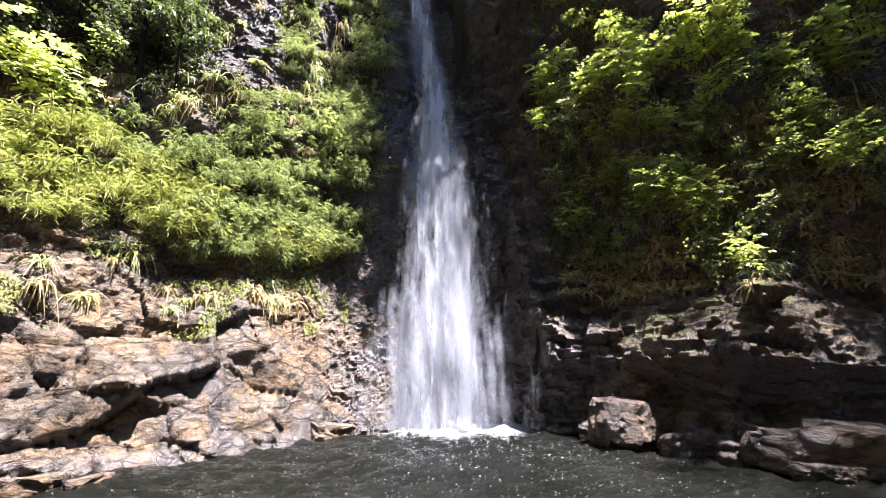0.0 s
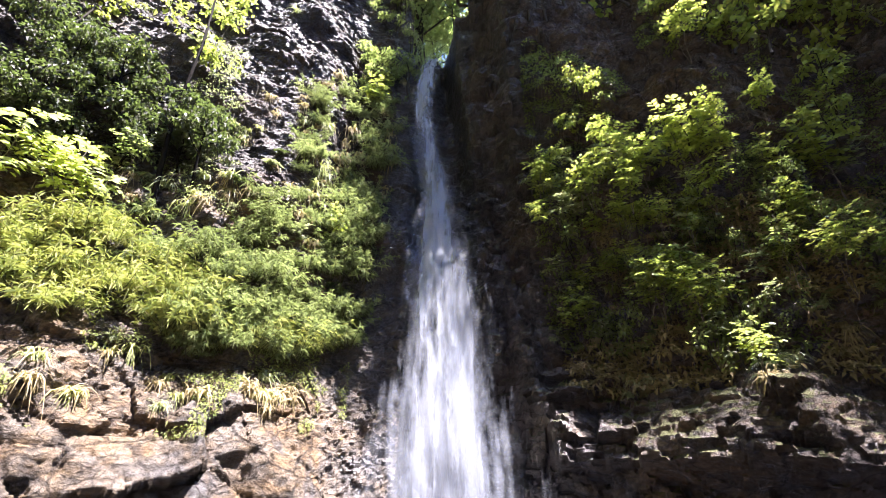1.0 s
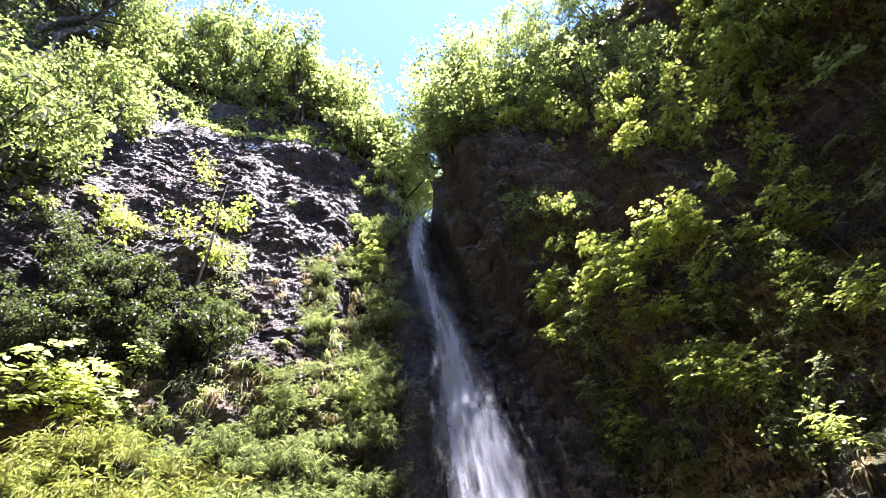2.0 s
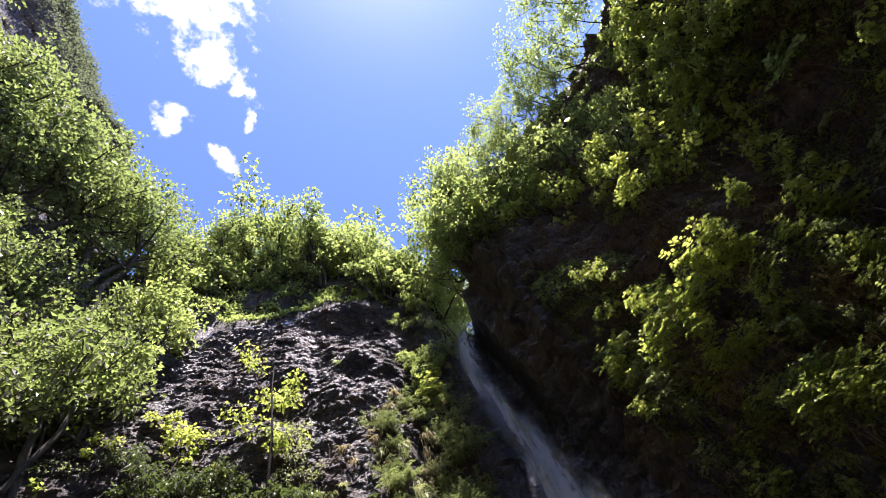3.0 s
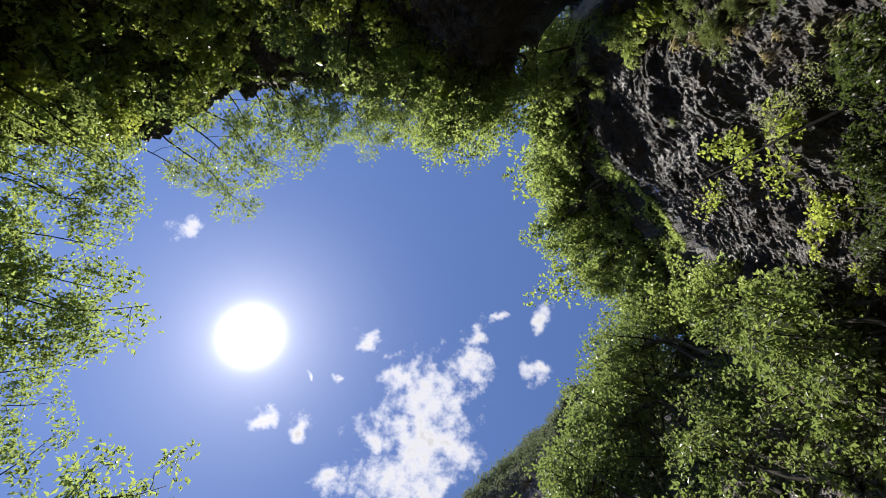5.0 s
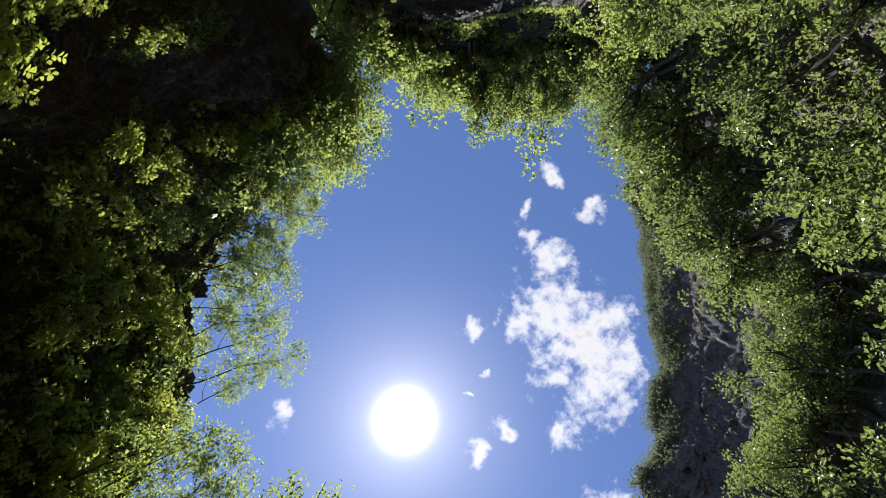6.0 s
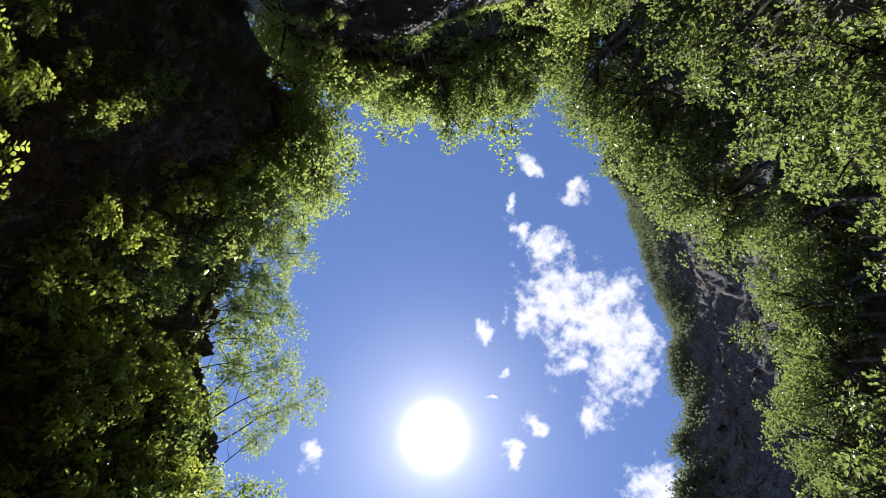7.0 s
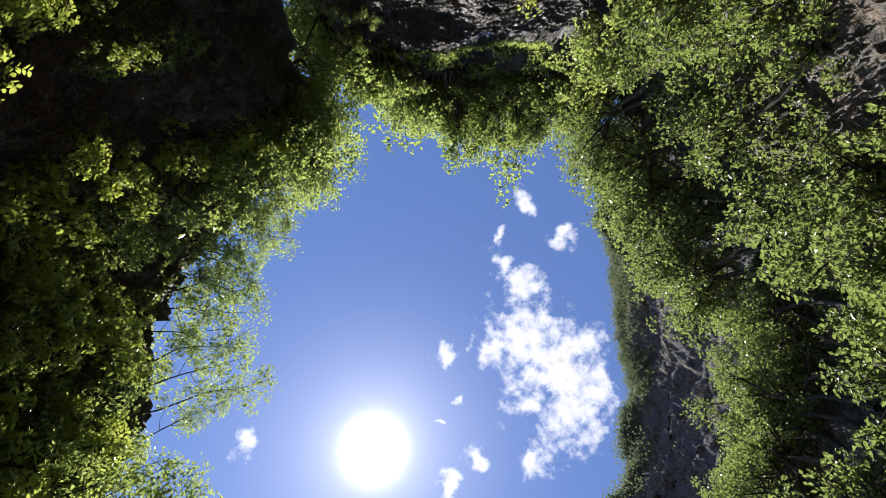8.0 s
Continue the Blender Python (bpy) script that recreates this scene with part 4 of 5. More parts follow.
def sapling(seed, height, leaf_mat, whorls=7):
    """Thin bent stems that carry umbrellas of feathered leaves near the top."""
    rng = np.random.default_rng(seed)
    ob = new("sapling")
    wood, P, D, N, Ls = [], [], [], [], []
    for s in range(2 if whorls > 5 else 1):
        a = rng.uniform(0, 6.28)
        tall = height * (1.0 - 0.3 * s)
        top = np.array([math.cos(a) * 0.2 * height, math.sin(a) * 0.2 * height, tall])
        st = limb_points(rng, np.array([0, 0, -0.3]), top, 8, 0.06)
        wood.append(tube(st, np.linspace(0.017, 0.006, 8), 4))
        for w in range(max(2, whorls // 2)):
            t = rng.uniform(0.6, 1.0) * 7 if w else 7.0
            i = min(int(t), 6)
            c = st[i] + (st[i + 1] - st[i]) * (t - i)
            e = c + np.array([rng.normal(0, 1), rng.normal(0, 1), 0.5]) * (0.12 * height if w else 0.01)
            wood.append(tube([c, e], [0.007, 0.004], 3))
            spin = rng.uniform(0, 6.28)
            for k in range(rng.integers(5, 8)):
                b = spin + 2.4 * k
                out = np.array([math.cos(b), math.sin(b), rng.uniform(-0.4, 1.0)])
                ln = rng.uniform(0.3, 0.55)
                side = unit(np.cross(out, (0, 0, 1.0)))
                for j in range(1, 5):
                    q = e + out * ln * j / 4 - np.array([0, 0, 0.3 * ln * (j / 4) ** 2])
                    for sg in (-1, 1):
                        P.append(q)
                        D.append(side * sg + out * 0.5 + rng.normal(0, 0.12, 3))
                        N.append((rng.normal(0, 0.5), rng.normal(0, 0.5), 1))
                        Ls.append(rng.uniform(0.13, 0.22))
    Ls = np.array(Ls)
    part("stem", mesh_of("stem", *join(wood), BARK_PALE), ob)
    V, F = leaf_arrays(P, D, N, Ls, Ls * 0.5, 0.2, "oval")
    part("foliage", mesh_of("foliage", V, F, leaf_mat, False), ob)
    return ob


def agave_rosette(seed):
    """Rosette of long pale strap leaves on the rock."""
    rng = np.random.default_rng(seed)
    ob = new("strap_leaf_plant")
    V, F = [], []
    for k in range(16):
        a = 2.4 * k
        lean = np.array([math.cos(a), math.sin(a)]) * rng.uniform(0.3, 0.8)
        pts = arch(rng, np.zeros(3), lean, rng.uniform(0.5, 0.9), 6, rng.uniform(0.5, 1.2))
        side = unit(np.cross(np.append(lean, 0.0), (0, 0, 1.0)))
        o = len(V)
        for q, ww in zip(pts, (0.02, 0.035, 0.04, 0.035, 0.02, 0.002)):
            V += [q - side * ww, q + side * ww]
        F += [[o + 2 * j, o + 2 * j + 1, o + 2 * j + 3, o + 2 * j + 2] for j in range(5)]
    part("foliage", mesh_of("foliage", V, F, LEAF_FERN, False), ob)
    return ob


# lowest elevation that is open to view round the pool, by azimuth
SEEN = ([-180, -120, -100, -80, -70, -60, -52, 52, 55, 65, 75, 100, 125, 140, 180], [50, 46, 41, 38, 33, 18, -20, -20, 18, 28, 36, 40, 45, 51, 58])


def reach_tree(protos, span, base, crown, rng, label, group):
    """A tree rooted at base that leans and grows so that its crown hangs round the point crown; span: height of the prototype."""
    d = crown - base
    size = d.length / (0.74 * span)
    turn = Vector((0, 0, 1)).rotation_difference(d).to_matrix().to_4x4()
    m = Matrix.Translation(base) @ turn @ Matrix.Rotation(rng.uniform(0, 6.28), 4, "Z") @ Matrix.Scale(size, 4)
    return tagged(copy_thing(protos[int(rng.integers(0, len(protos)))], m), label, "tree", group)


def at_angle(az, el, r):
    """The place at that azimuth, elevation and level distance from the eye."""
    return Vector((math.sin(radians(az)) * r, math.cos(radians(az)) * r, EYE[2] + r * math.tan(radians(el))))


def plant_at(protos, spots, rng, label, category, group, lo, hi, tip=0.25, out=0.0):
    """Copies of the prototypes on the gorge's face: spots are (azimuth, elevation) pairs or with a size of their own."""
    made = []
    for k, s in enumerate(spots):
        az, el = s[0], s[1]
        size = s[2] if len(s) > 2 else rng.uniform(lo, hi)
        top = float(np.interp(az, *CRESTS["hillside_west"])) - 1.0 if -66 < az < -3.4 else 32.5 if az < 2 else 31.5 if az < 62 else float(np.interp(az, *CRESTS["hillside_south_east"])) - 0.4 if az > 0 else 32.5
        if height_at(az, el) > top or el < np.interp(az, *SEEN) - 14:
            continue
        p = face(az, el, out)
        a = radians(az)
        # low growth leans out towards the open gorge, trees stand back from it
        leanaxis = Matrix.Rotation((tip if category == "tree" else -tip) * rng.uniform(0.3, 1.3), 4, Vector((-math.cos(a), math.sin(a), 0)).normalized())
        m = Matrix.Translation(p) @ leanaxis @ Matrix.Rotation(rng.uniform(0, 6.28), 4, "Z") @ Matrix.Diagonal((size, size, size * rng.uniform(0.9, 1.12), 1))
        proto = protos[int(rng.integers(0, len(protos)))]
        ob = copy_thing(proto, m)
        made.append(tagged(ob, label, category, group))
    return made


def drop(protos):
    """The prototypes themselves are taken away once their copies stand."""
    for ob in protos:
        for o in (*ob.children_recursive, ob):
            bpy.data.objects.remove(o)


def scatter(rng, n, a0, a1, low, high, mask=None):
    """Random (azimuth, elevation) pairs between two lines of elevation over azimuth."""
    out = []
    while len(out) < n:
        a = rng.uniform(a0, a1)
        lo, hi = np.interp(a, *low), np.interp(a, *high)
        e = rng.uniform(lo, hi)
        if mask is None or mask(a, e):
            out.append((a, e))
    return out


def patchy(scale, seed, level):
    return lambda a, e: vnoise(np.array([[a * scale, e * scale, seed * 3.7]]), seed)[0] > level


rng = np.random.default_rng(77)
# bamboo grass over the bench of the western cliff
protos = [bamboo_clump(s, LEAF_BAMBOO) for s in (1, 2, 3)]
low = ([-52, -46, -37, -26, -17, -13], [10.2, 10.8, 12.5, 12.0, 11.5, 14.0])
high = ([-52, -47, -41, -33, -27, -20, -13], [18, 19, 22, 20, 15, 14, 15])
plant_at(protos, scatter(rng, 115, -52, -27, low, high) + scatter(rng, 14, -27, -13, low, high), rng, "yellow-green bamboo grass clump growing on the rock bench", "bamboo grass", "bamboo grass on the bench", 0.6, 1.35, 0.12, 0.05)
drop(protos)
protos = [bamboo_clump(s, LEAF_SHRUB) for s in (5, 6, 7)]
low = ([-40, -33, -27, -20, -12], [18, 17, 12, 12, 13])
high = ([-40, -33, -27, -20, -13], [24, 24, 28, 31, 33])
plant_at(protos, scatter(rng, 60, -31, -12, ([-31, -12], [10, 13]), ([-31, -12], [17, 17])) + scatter(rng, 80, -37, -11, low, high, patchy(0.3, 2, -0.1)) + scatter(rng, 50, -22, -8.6, ([-22, -14, -8.6], [14, 17, 25]), ([-22, -8.6], [42, 45]), patchy(0.3, 3, -0.1)), rng, "fresh green leafy undergrowth clump on the cliff", "undergrowth", "undergrowth on the cliff", 0.5, 1.15, 0.4, 0.1)
drop(protos)
# grass tufts and ferns that cling to the cliffs
protos = [grass_tuft(1, LEAF_FERN), grass_tuft(2, LEAF_DRY, 1.1), grass_tuft(3, LEAF_BAMBOO, 1.2), grass_tuft(4, LEAF_DRY, 1.3)]
spots = [(-28, 37.5), (-25, 33), (-16, 36, 1.5), (-22, 39), (-15, 31, 1.5), (-12, 36), (-8.5, 36, 1.2), (-18, 45, 1.3), (-20, 30), (-30, 28, 1.2), (-37, 28, 1.3), (-7, 46, 1.2), (-5.5, 50, 1.2), (-26, 50), (-13, 41, 1.3), (-14, 27, 1.5), (-16.5, 29, 1.6), (-12, 29, 1.4), (-18, 33, 1.5), (-10.5, 32, 1.3), (-9, 39, 1.2), (-15, 39, 1.4), (-21, 35, 1.4), (-11, 26, 1.2)]
spots += scatter(rng, 45, -50, -7, ([-50, -7], [24, 26]), ([-50, -7], [46, 47]), patchy(0.22, 6, 0.12))
spots += scatter(rng, 60, -23, -7.5, ([-23, -7.5], [22, 27]), ([-23, -7.5], [44, 47]))
spots += scatter(rng, 25, -48, -12, ([-48, -12], [5, 5]), ([-48, -12], [11, 12]), patchy(0.3, 9, 0.0))
plant_at(protos, spots, rng, "tuft of arching green and straw grass hanging on rock", "grass", "grass tufts on the cliffs", 0.6, 1.2, 0.5)
spots = scatter(rng, 95, 13, 52, ([13, 52], [7, 5]), ([13, 52], [26, 22]), patchy(0.25, 4, -0.1)) + [(30, 9), (32, 8), (35, 7), (38, 9), (27, 9), (24, 8)]
plant_at([protos[1], protos[0]], spots, rng, "straw-coloured grass tuft hanging on the shaded rock", "grass", "grass tufts on the cliffs", 0.5, 1.0, 0.5)
drop(protos)
protos = [fern(1, LEAF_FERN), fern(2, LEAF_FERN, 10, 0.7), fern(3, LEAF_DARK, 12, 0.9)]
spots = scatter(rng, 90, 12, 60, ([12, 60], [10, 5]), ([12, 26, 60], [36, 40, 34]), patchy(0.2, 12, -0.1)) + scatter(rng, 42, -50, -10, ([-50, -10], [14, 20]), ([-50, -10], [36, 38]), patchy(0.25, 15, 0.1))
plant_at(protos, spots, rng, "green fern with arching fronds rooted in a rock crevice", "fern", "ferns on the cliffs", 0.35, 0.85, 0.5)
drop(protos)
protos = [agave_rosette(4)]
plant_at(protos, [(33.8, 17.2, 1.2)], rng, "rosette of long pale strap leaves on shaded rock", "strap-leaf plant", "", 1, 1, 0.4)
drop(protos)

# saplings with large bright leaves on the eastern cliff
protos = [sapling(1, 1.5, LEAF_BRIGHT), sapling(2, 1.1, LEAF_FERN, 5), sapling(3, 2.0, LEAF_BRIGHT, 9), sapling(4, 1.3, LEAF_BRIGHT, 4), sapling(5, 1.6, LEAF_TREE, 5)]
spots = [(18.3, 32), (33.7, 28, 1.2), (25.1, 23), (21.4, 26.5), (33.9, 23.5), (28.5, 19), (46.4, 24, 1.3), (41.2, 17), (44.2, 13.5), (35.1, 5.5), (26.7, 30), (30.8, 13.5),
         (22.6, 37.5, 0.9), (17.7, 32), (37.3, 41, 0.9), (34.8, 29), (50.7, 36, 1.3), (48.5, 30), (48, 24), (39.7, 17), (59, 30, 1.4), (56, 39, 1.4), (29, 52, 1.2), (23, 19), (38, 13), (27, 15), (43, 20), (47, 12)]
spots += scatter(rng, 74, 13, 62, ([13, 62], [11, 8]), ([14, 26, 45, 62], [31, 31, 34, 42]), patchy(0.3, 20, -0.2))
plant_at(protos, spots, rng, "young sapling with feathered green leaves on a thin stem", "sapling", "saplings on the shaded cliff", 0.45, 1.0, 0.2, 0.55)
spots = [(-45, 22, 1.3), (-47, 20, 1.3), (-44, 19, 1.2), (-49, 22, 1.4), (-42, 24), (-17, 24), (-20, 22), (-52, 20, 1.4), (-39, 41), (-36, 45), (-10, 44), (-12, 42)]
plant_at(protos, spots, rng, "young broad-leaved sapling lit by the sun on the cliff", "sapling", "saplings on the sunlit cliff", 0.75, 1.15, 0.4)
drop(protos)

# small trees that cover the upper slopes
protos = [tree(s, 4.2, 1.9, 38, 20, 0.23, LEAF_TREE, BARK, 0.10, 0.3, 0.7, "tree", "diamond", 0.9) for s in (1, 2, 3, 4)]
low = ([3, 15, 26, 43, 50, 60, 80, 135], [53, 54, 51, 44, 38, 28, 22, 18])
high = ([3, 9, 27, 45, 62, 80, 90, 135], [57, 59, 58, 56, 54, 49, 40, 38])
plant_at(protos, scatter(rng, 36, 4, 28, low, high), rng, "small broad-leaved tree on top of the dark cliff", "tree", "trees on the eastern slope", 0.6, 1.0, 0.1, -0.2)
plant_at(protos, scatter(rng, 84, 28, 130, low, high), rng, "small broad-leaved tree clinging to the steep shaded slope", "tree", "trees on the eastern slope", 0.8, 1.4, 0.45)
# dark leaf and bark stand in for the shade of trees overhead
bushes = [tree(s, 4.2, 1.9, 40, 24, 0.24, LEAF_DARK, BARK_DARK, 0.10, 0.3, 0.7, "shrub") for s in (6, 7)]
plant_at(bushes, scatter(rng, 30, -60, -34, ([-60, -34], [22, 26]), ([-60, -34], [36, 33])), rng, "bushy green shrub on the cliff bench, leaves darkened to stand for shade", "shrub", "shrubs on the western cliff", 0.4, 0.65, 0.2)
drop(bushes)
plant_at(protos, scatter(rng, 14, -15, -4.5, ([-15, -4.5], [40, 44]), ([-15, -4.5], [54, 52])), rng, "leafy shrub on the edge of the cliff beside the fall", "shrub", "shrubs on the western cliff", 0.3, 0.55, 0.3)
low = ([-66, -58, -54, -45, -26, -10, -4], [38, 46, 56, 58, 59, 55, 52])
high = ([-66, -55, -45, -25, -12, -8, -4], [58, 62, 65, 64, 60, 58, 54])
plant_at(protos, scatter(rng, 70, -66, -4, low, high), rng, "small leafy tree on the slope above the sunlit cliff", "tree", "trees above the western cliff", 0.8, 1.3, 0.1, 0.1)
drop(protos)

protos = [tree(s, 2.4, 1.2, 26, 16, 0.17, LEAF_TREE, BARK, 0.04, 0.15, 0.7, "shrub", "oval", 1.1) for s in (61, 62, 63)]
plant_at(protos, scatter(rng, 38, 17, 52, ([17, 52], [9, 7]), ([17, 26, 52], [28, 29, 32]), patchy(0.22, 23, -0.25)), rng, "low broad-leaved shrub in the shade of the cliff", "shrub", "shrubs on the shaded cliff", 0.35, 0.75, 0.4, 0.1)
drop(protos)

# young bright trees that stand out from the shaded slope
protos = [tree(s, 2.6, 1.2, 24, 18, 0.21, LEAF_BRIGHT, BARK, 0.05, 0.3, 0.7, "young_tree", "oval") for s in (31, 32, 33)]
low = ([18, 26, 32, 43, 52, 60, 130], [54, 49, 44, 39, 30, 22, 20])
high = ([18, 26, 45, 62, 80, 95, 130], [56, 54, 52, 50, 48, 40, 38])
spots = [(37.5, 45.5, 0.6), (41, 44.5, 0.45), (21.7, 41.5, 0.45), (20.2, 37, 0.45), (23.5, 40.5, 0.4), (52, 40, 0.65), (56.5, 42, 0.6), (49.5, 38.5, 0.55), (24.7, 56.5, 0.5), (34.4, 30.5, 0.6), (48.5, 31.5, 0.7), (47.3, 26.5, 0.7), (26, 24, 0.5), (33.9, 24.3, 0.5), (18.6, 36, 0.4)]
plant_at(protos, spots, rng, "young tree with bright yellow-green leaves on the bare dark cliff", "tree", "young trees on the dark cliff", 1, 1, -0.5, 0.5)
plant_at(protos, scatter(rng, 62, 18, 125, low, high), rng, "young tree with bright yellow-green leaves leaning out from the slope", "tree", "young trees on the eastern slope", 0.7, 1.3, 0.7, 0.8)
plant_at(protos, scatter(rng, 26, 84, 112, ([84, 112], [26, 22]), ([84, 96, 112], [42, 38, 36])), rng, "young leafy tree on the low crest of the slope", "tree", "young trees on the eastern slope", 0.8, 1.3, 0.2, 0.4)
plant_at(protos, scatter(rng, 30, 56, 88, ([56, 88], [34, 30]), ([56, 80, 88], [52, 50, 45])), rng, "young leafy tree leaning out from the wooded slope", "tree", "young trees on the eastern slope", 0.7, 1.2, -0.5, 0.6)
plant_at(protos, scatter(rng, 8, -64, -34, ([-64, -34], [22, 44]), ([-64, -34], [40, 54])), rng, "young leafy tree on the sunlit cliff", "tree", "young trees on the western cliff", 0.5, 0.8, 0.4, 0.2)
drop(protos)

# taller trees on the slopes and along the rim
protos = [tree(s, 9.5, 3.1, 74, 22, 0.29, LEAF_TREE, BARK, 0.17, 0.4, 0.6, "canopy_tree", "diamond", 0.85) for s in (11, 12, 13)]
west = [tree(s, 9.5, 3.1, 84, 27, 0.24, LEAF_WOOD, BARK, 0.17, 0.4, 0.6, "canopy_tree", "diamond", 0.82) for s in (14, 15, 16)]
low = ([-180, -120, -66], [14, 14, 22])
high = ([-180, -160, -138, -121, -110, -95, -85, -66], [40, 41, 43, 43, 49, 50, 50, 46])
plant_at(west, scatter(rng, 85, -180, -63, low, high, lambda a, e: not (-102 < a < -76 and 18 < e < 44)), rng, "tall broad-leaved tree with a dense green crown on the slope", "tree", "trees on the western slope", 0.8, 1.2, 0.35)
slim = [tree(s, 9.5, 2.4, 84, 30, 0.17, LEAF_WOOD, BARK, 0.15, 0.4, 0.6, "canopy_tree", "diamond", 0.95, 0.04) for s in (24, 25, 26)]
skyline = ([-160, -153, -145, -138, -131, -123, -119, -118, -105, -95, -84, -75, -68], [55.5, 58, 59, 60.3, 58.7, 60.4, 62, 66.3, 67, 67.2, 68.8, 68.8, 67.5])
for az in np.arange(-160, -67, 3.4):
    e = float(np.interp(az, *skyline)) - float(np.interp(az, [-150, -130, -110, -92, -68], [1.8, 2.2, 3.8, 4.2, 4.0])) + rng.uniform(-0.6, 0.6)
    root = face(az, min(e - 8, 54))
    reach_tree(slim, 9.5, root, at_angle(az + rng.uniform(-1, 1), e, root.xy.length + (0.6 if az < -88 else -0.3)), rng, "tall broad-leaved tree standing against the mountain", "trees on the western slope")
drop(west + slim)
west = [tree(s, 9.0, 2.3, 44, 28, 0.2, LEAF_WOOD, BARK_DARK, 0.15, 0.55, 0.9, "dark_stemmed_tree") for s in (17, 18)]
plant_at(west, [(-64.5, 31, 0.9), (-79, 36), (-84, 33), (-88, 38), (-93, 35), (-98, 37), (-74, 34)], rng, "dark-stemmed tree leaning out in front of pale rock", "tree", "dark-stemmed trees", 0.8, 1.1, 0.5)
drop(west)
low = ([60, 180], [12, 12])
high = ([60, 80, 90, 120, 180], [46, 46, 34, 32, 32])
plant_at(protos, scatter(rng, 20, 62, 180, low, high), rng, "tall broad-leaved tree with a dense green crown on the slope", "tree", "trees on the eastern slope", 0.7, 1.0, 0.35)
low = ([-62, -45, -25, -12], [57, 60, 58, 54])
high = ([-62, -45, -25, -12], [59, 62, 61, 56])
plant_at(protos, scatter(rng, 12, -62, -12, low, high), rng, "leafy tree against the sky above the sunlit cliff", "tree", "trees above the western cliff", 0.7, 1.1, 0.0, 0.1)
for az, r, size in ((-5.0, 19.5, 1.1), (-2.2, 21.5, 1.15), (0.6, 20.5, 1.1), (3.0, 19.5, 1.1), (-8.0, 20.5, 1.1), (-1.0, 25.5, 1.3)):
    a = radians(az)
    m = Matrix.Translation((math.sin(a) * r, math.cos(a) * r, 19.1 + (r - 17.2) * 0.62)) @ Matrix.Rotation(rng.uniform(0, 6.28), 4, "Z") @ Matrix.Scale(size, 4)
    tagged(copy_thing(protos[int(rng.integers(0, 3))], m), "leafy tree beside the stream above the fall", "tree", "trees above the fall")
drop(protos)

# airy trees with bare branches that lean out along the rims against the sky
slim = [tree(s, 9.5, 2.2, 64, 22, 0.19, LEAF_TREE, BARK, 0.055, 0.22, 0.7, "rim_tree", "diamond", 0.95, 0.07) for s in (55, 56, 57, 58)]
protos = [tree(s, 6.0, 2.1, 46, 17, 0.19, LEAF_TREE, BARK, 0.06, 0.2, 0.8, "rim_tree", "diamond", 0.85, 0.04) for s in (51, 52, 53, 54)]
east_line = ([2.5, 13, 17, 20.7, 30, 41, 47, 59.5, 66, 73, 80.7, 83], [67, 66.2, 67.6, 67.9, 68.4, 66.4, 65.5, 63.9, 62.9, 64.8, 63.5, 59])
east_r = ([2, 12, 20, 30, 40, 48, 60, 82], [15.2, 14.8, 14.3, 14.2, 14.6, 16.6, 18.0, 17.6])
for drop_el, step, first, last in ((3.6, 2.9, 5.0, 63), (3.6, 3.9, 65.5, 83), (7.0, 6.0, 27.0, 44)):
    for az in np.arange(first, last, step):
        e = float(np.interp(az, *east_line)) - drop_el + float(np.interp(az, [5, 16, 28, 38, 82], [0, -0.8, -0.6, 1.4, 1.8])) + rng.uniform(-0.9, 0.6)
        reach_tree(slim, 9.5, face(az + rng.uniform(-1.5, 1.5), min(e - 8, 57 if az < 55 else 53)), at_angle(az, e, float(np.interp(az, *east_r))), rng, "airy small tree with bare branches leaning out from the rim", "trees on the eastern rim")
for az, e, r in ((15.5, 60.5, 15.0), (18.5, 61.0, 14.6), (22.0, 61.5, 14.2), (25.5, 61.5, 13.8)):
    reach_tree(slim, 9.5, face(az, 52), at_angle(az, e, r), rng, "airy small tree with bare branches leaning out from the rim", "trees on the eastern rim")
crest_line = ([84, 91.5, 97, 102, 106, 112, 119, 123, 127.7], [57, 54, 58.4, 57.4, 58.4, 59, 57, 57, 51.4])
for az in np.arange(85, 128, 3.3):
    e = float(np.interp(az, *crest_line)) - 4.2 + rng.uniform(-0.7, 0.5)
    reach_tree(slim, 9.5, face(az, 37), at_angle(az, e, 15.6), rng, "airy dark tree standing against the sky on the low crest", "trees on the south-eastern crest")
for az, e in ((143.5, 57.0), (137.5, 52.0)):
    reach_tree(slim, 9.5, face(az, 37), at_angle(az, e, 15.6), rng, "airy dark tree standing against the sky on the low crest", "trees on the south-eastern crest")
west_line = ([-66, -56, -51, -46, -42, -31, -14], [67.0, 67.0, 68.5, 72.6, 71.0, 70.3, 68.6])
for az in np.arange(-66, -13, 3.2):
    e = float(np.interp(az, *west_line)) - 3.2 + rng.uniform(-0.8, 0.4)
    root = face(az, 62 if az < -16 else 57)
    reach_tree(protos, 6.0, root, at_angle(az, e - (1.5 if az > -24 else 0), root.xy.length - 1.2), rng, "leafy tree against the sky above the sunlit cliff", "trees above the western cliff")
for az, e, r in ((-11.0, 62.0, 17.8), (-8.5, 58.5, 18.0), (-6.0, 56.0, 18.2), (-3.2, 54.0, 18.2), (-0.8, 54.0, 18.2), (2.0, 57.0, 17.8), (3.8, 61.0, 17.2)):
    reach_tree(slim, 9.5, at_angle(az, 46.6, 18.0), at_angle(az, e, r), rng, "leafy tree beside the stream above the fall", "trees above the fall")
drop(protos + slim)

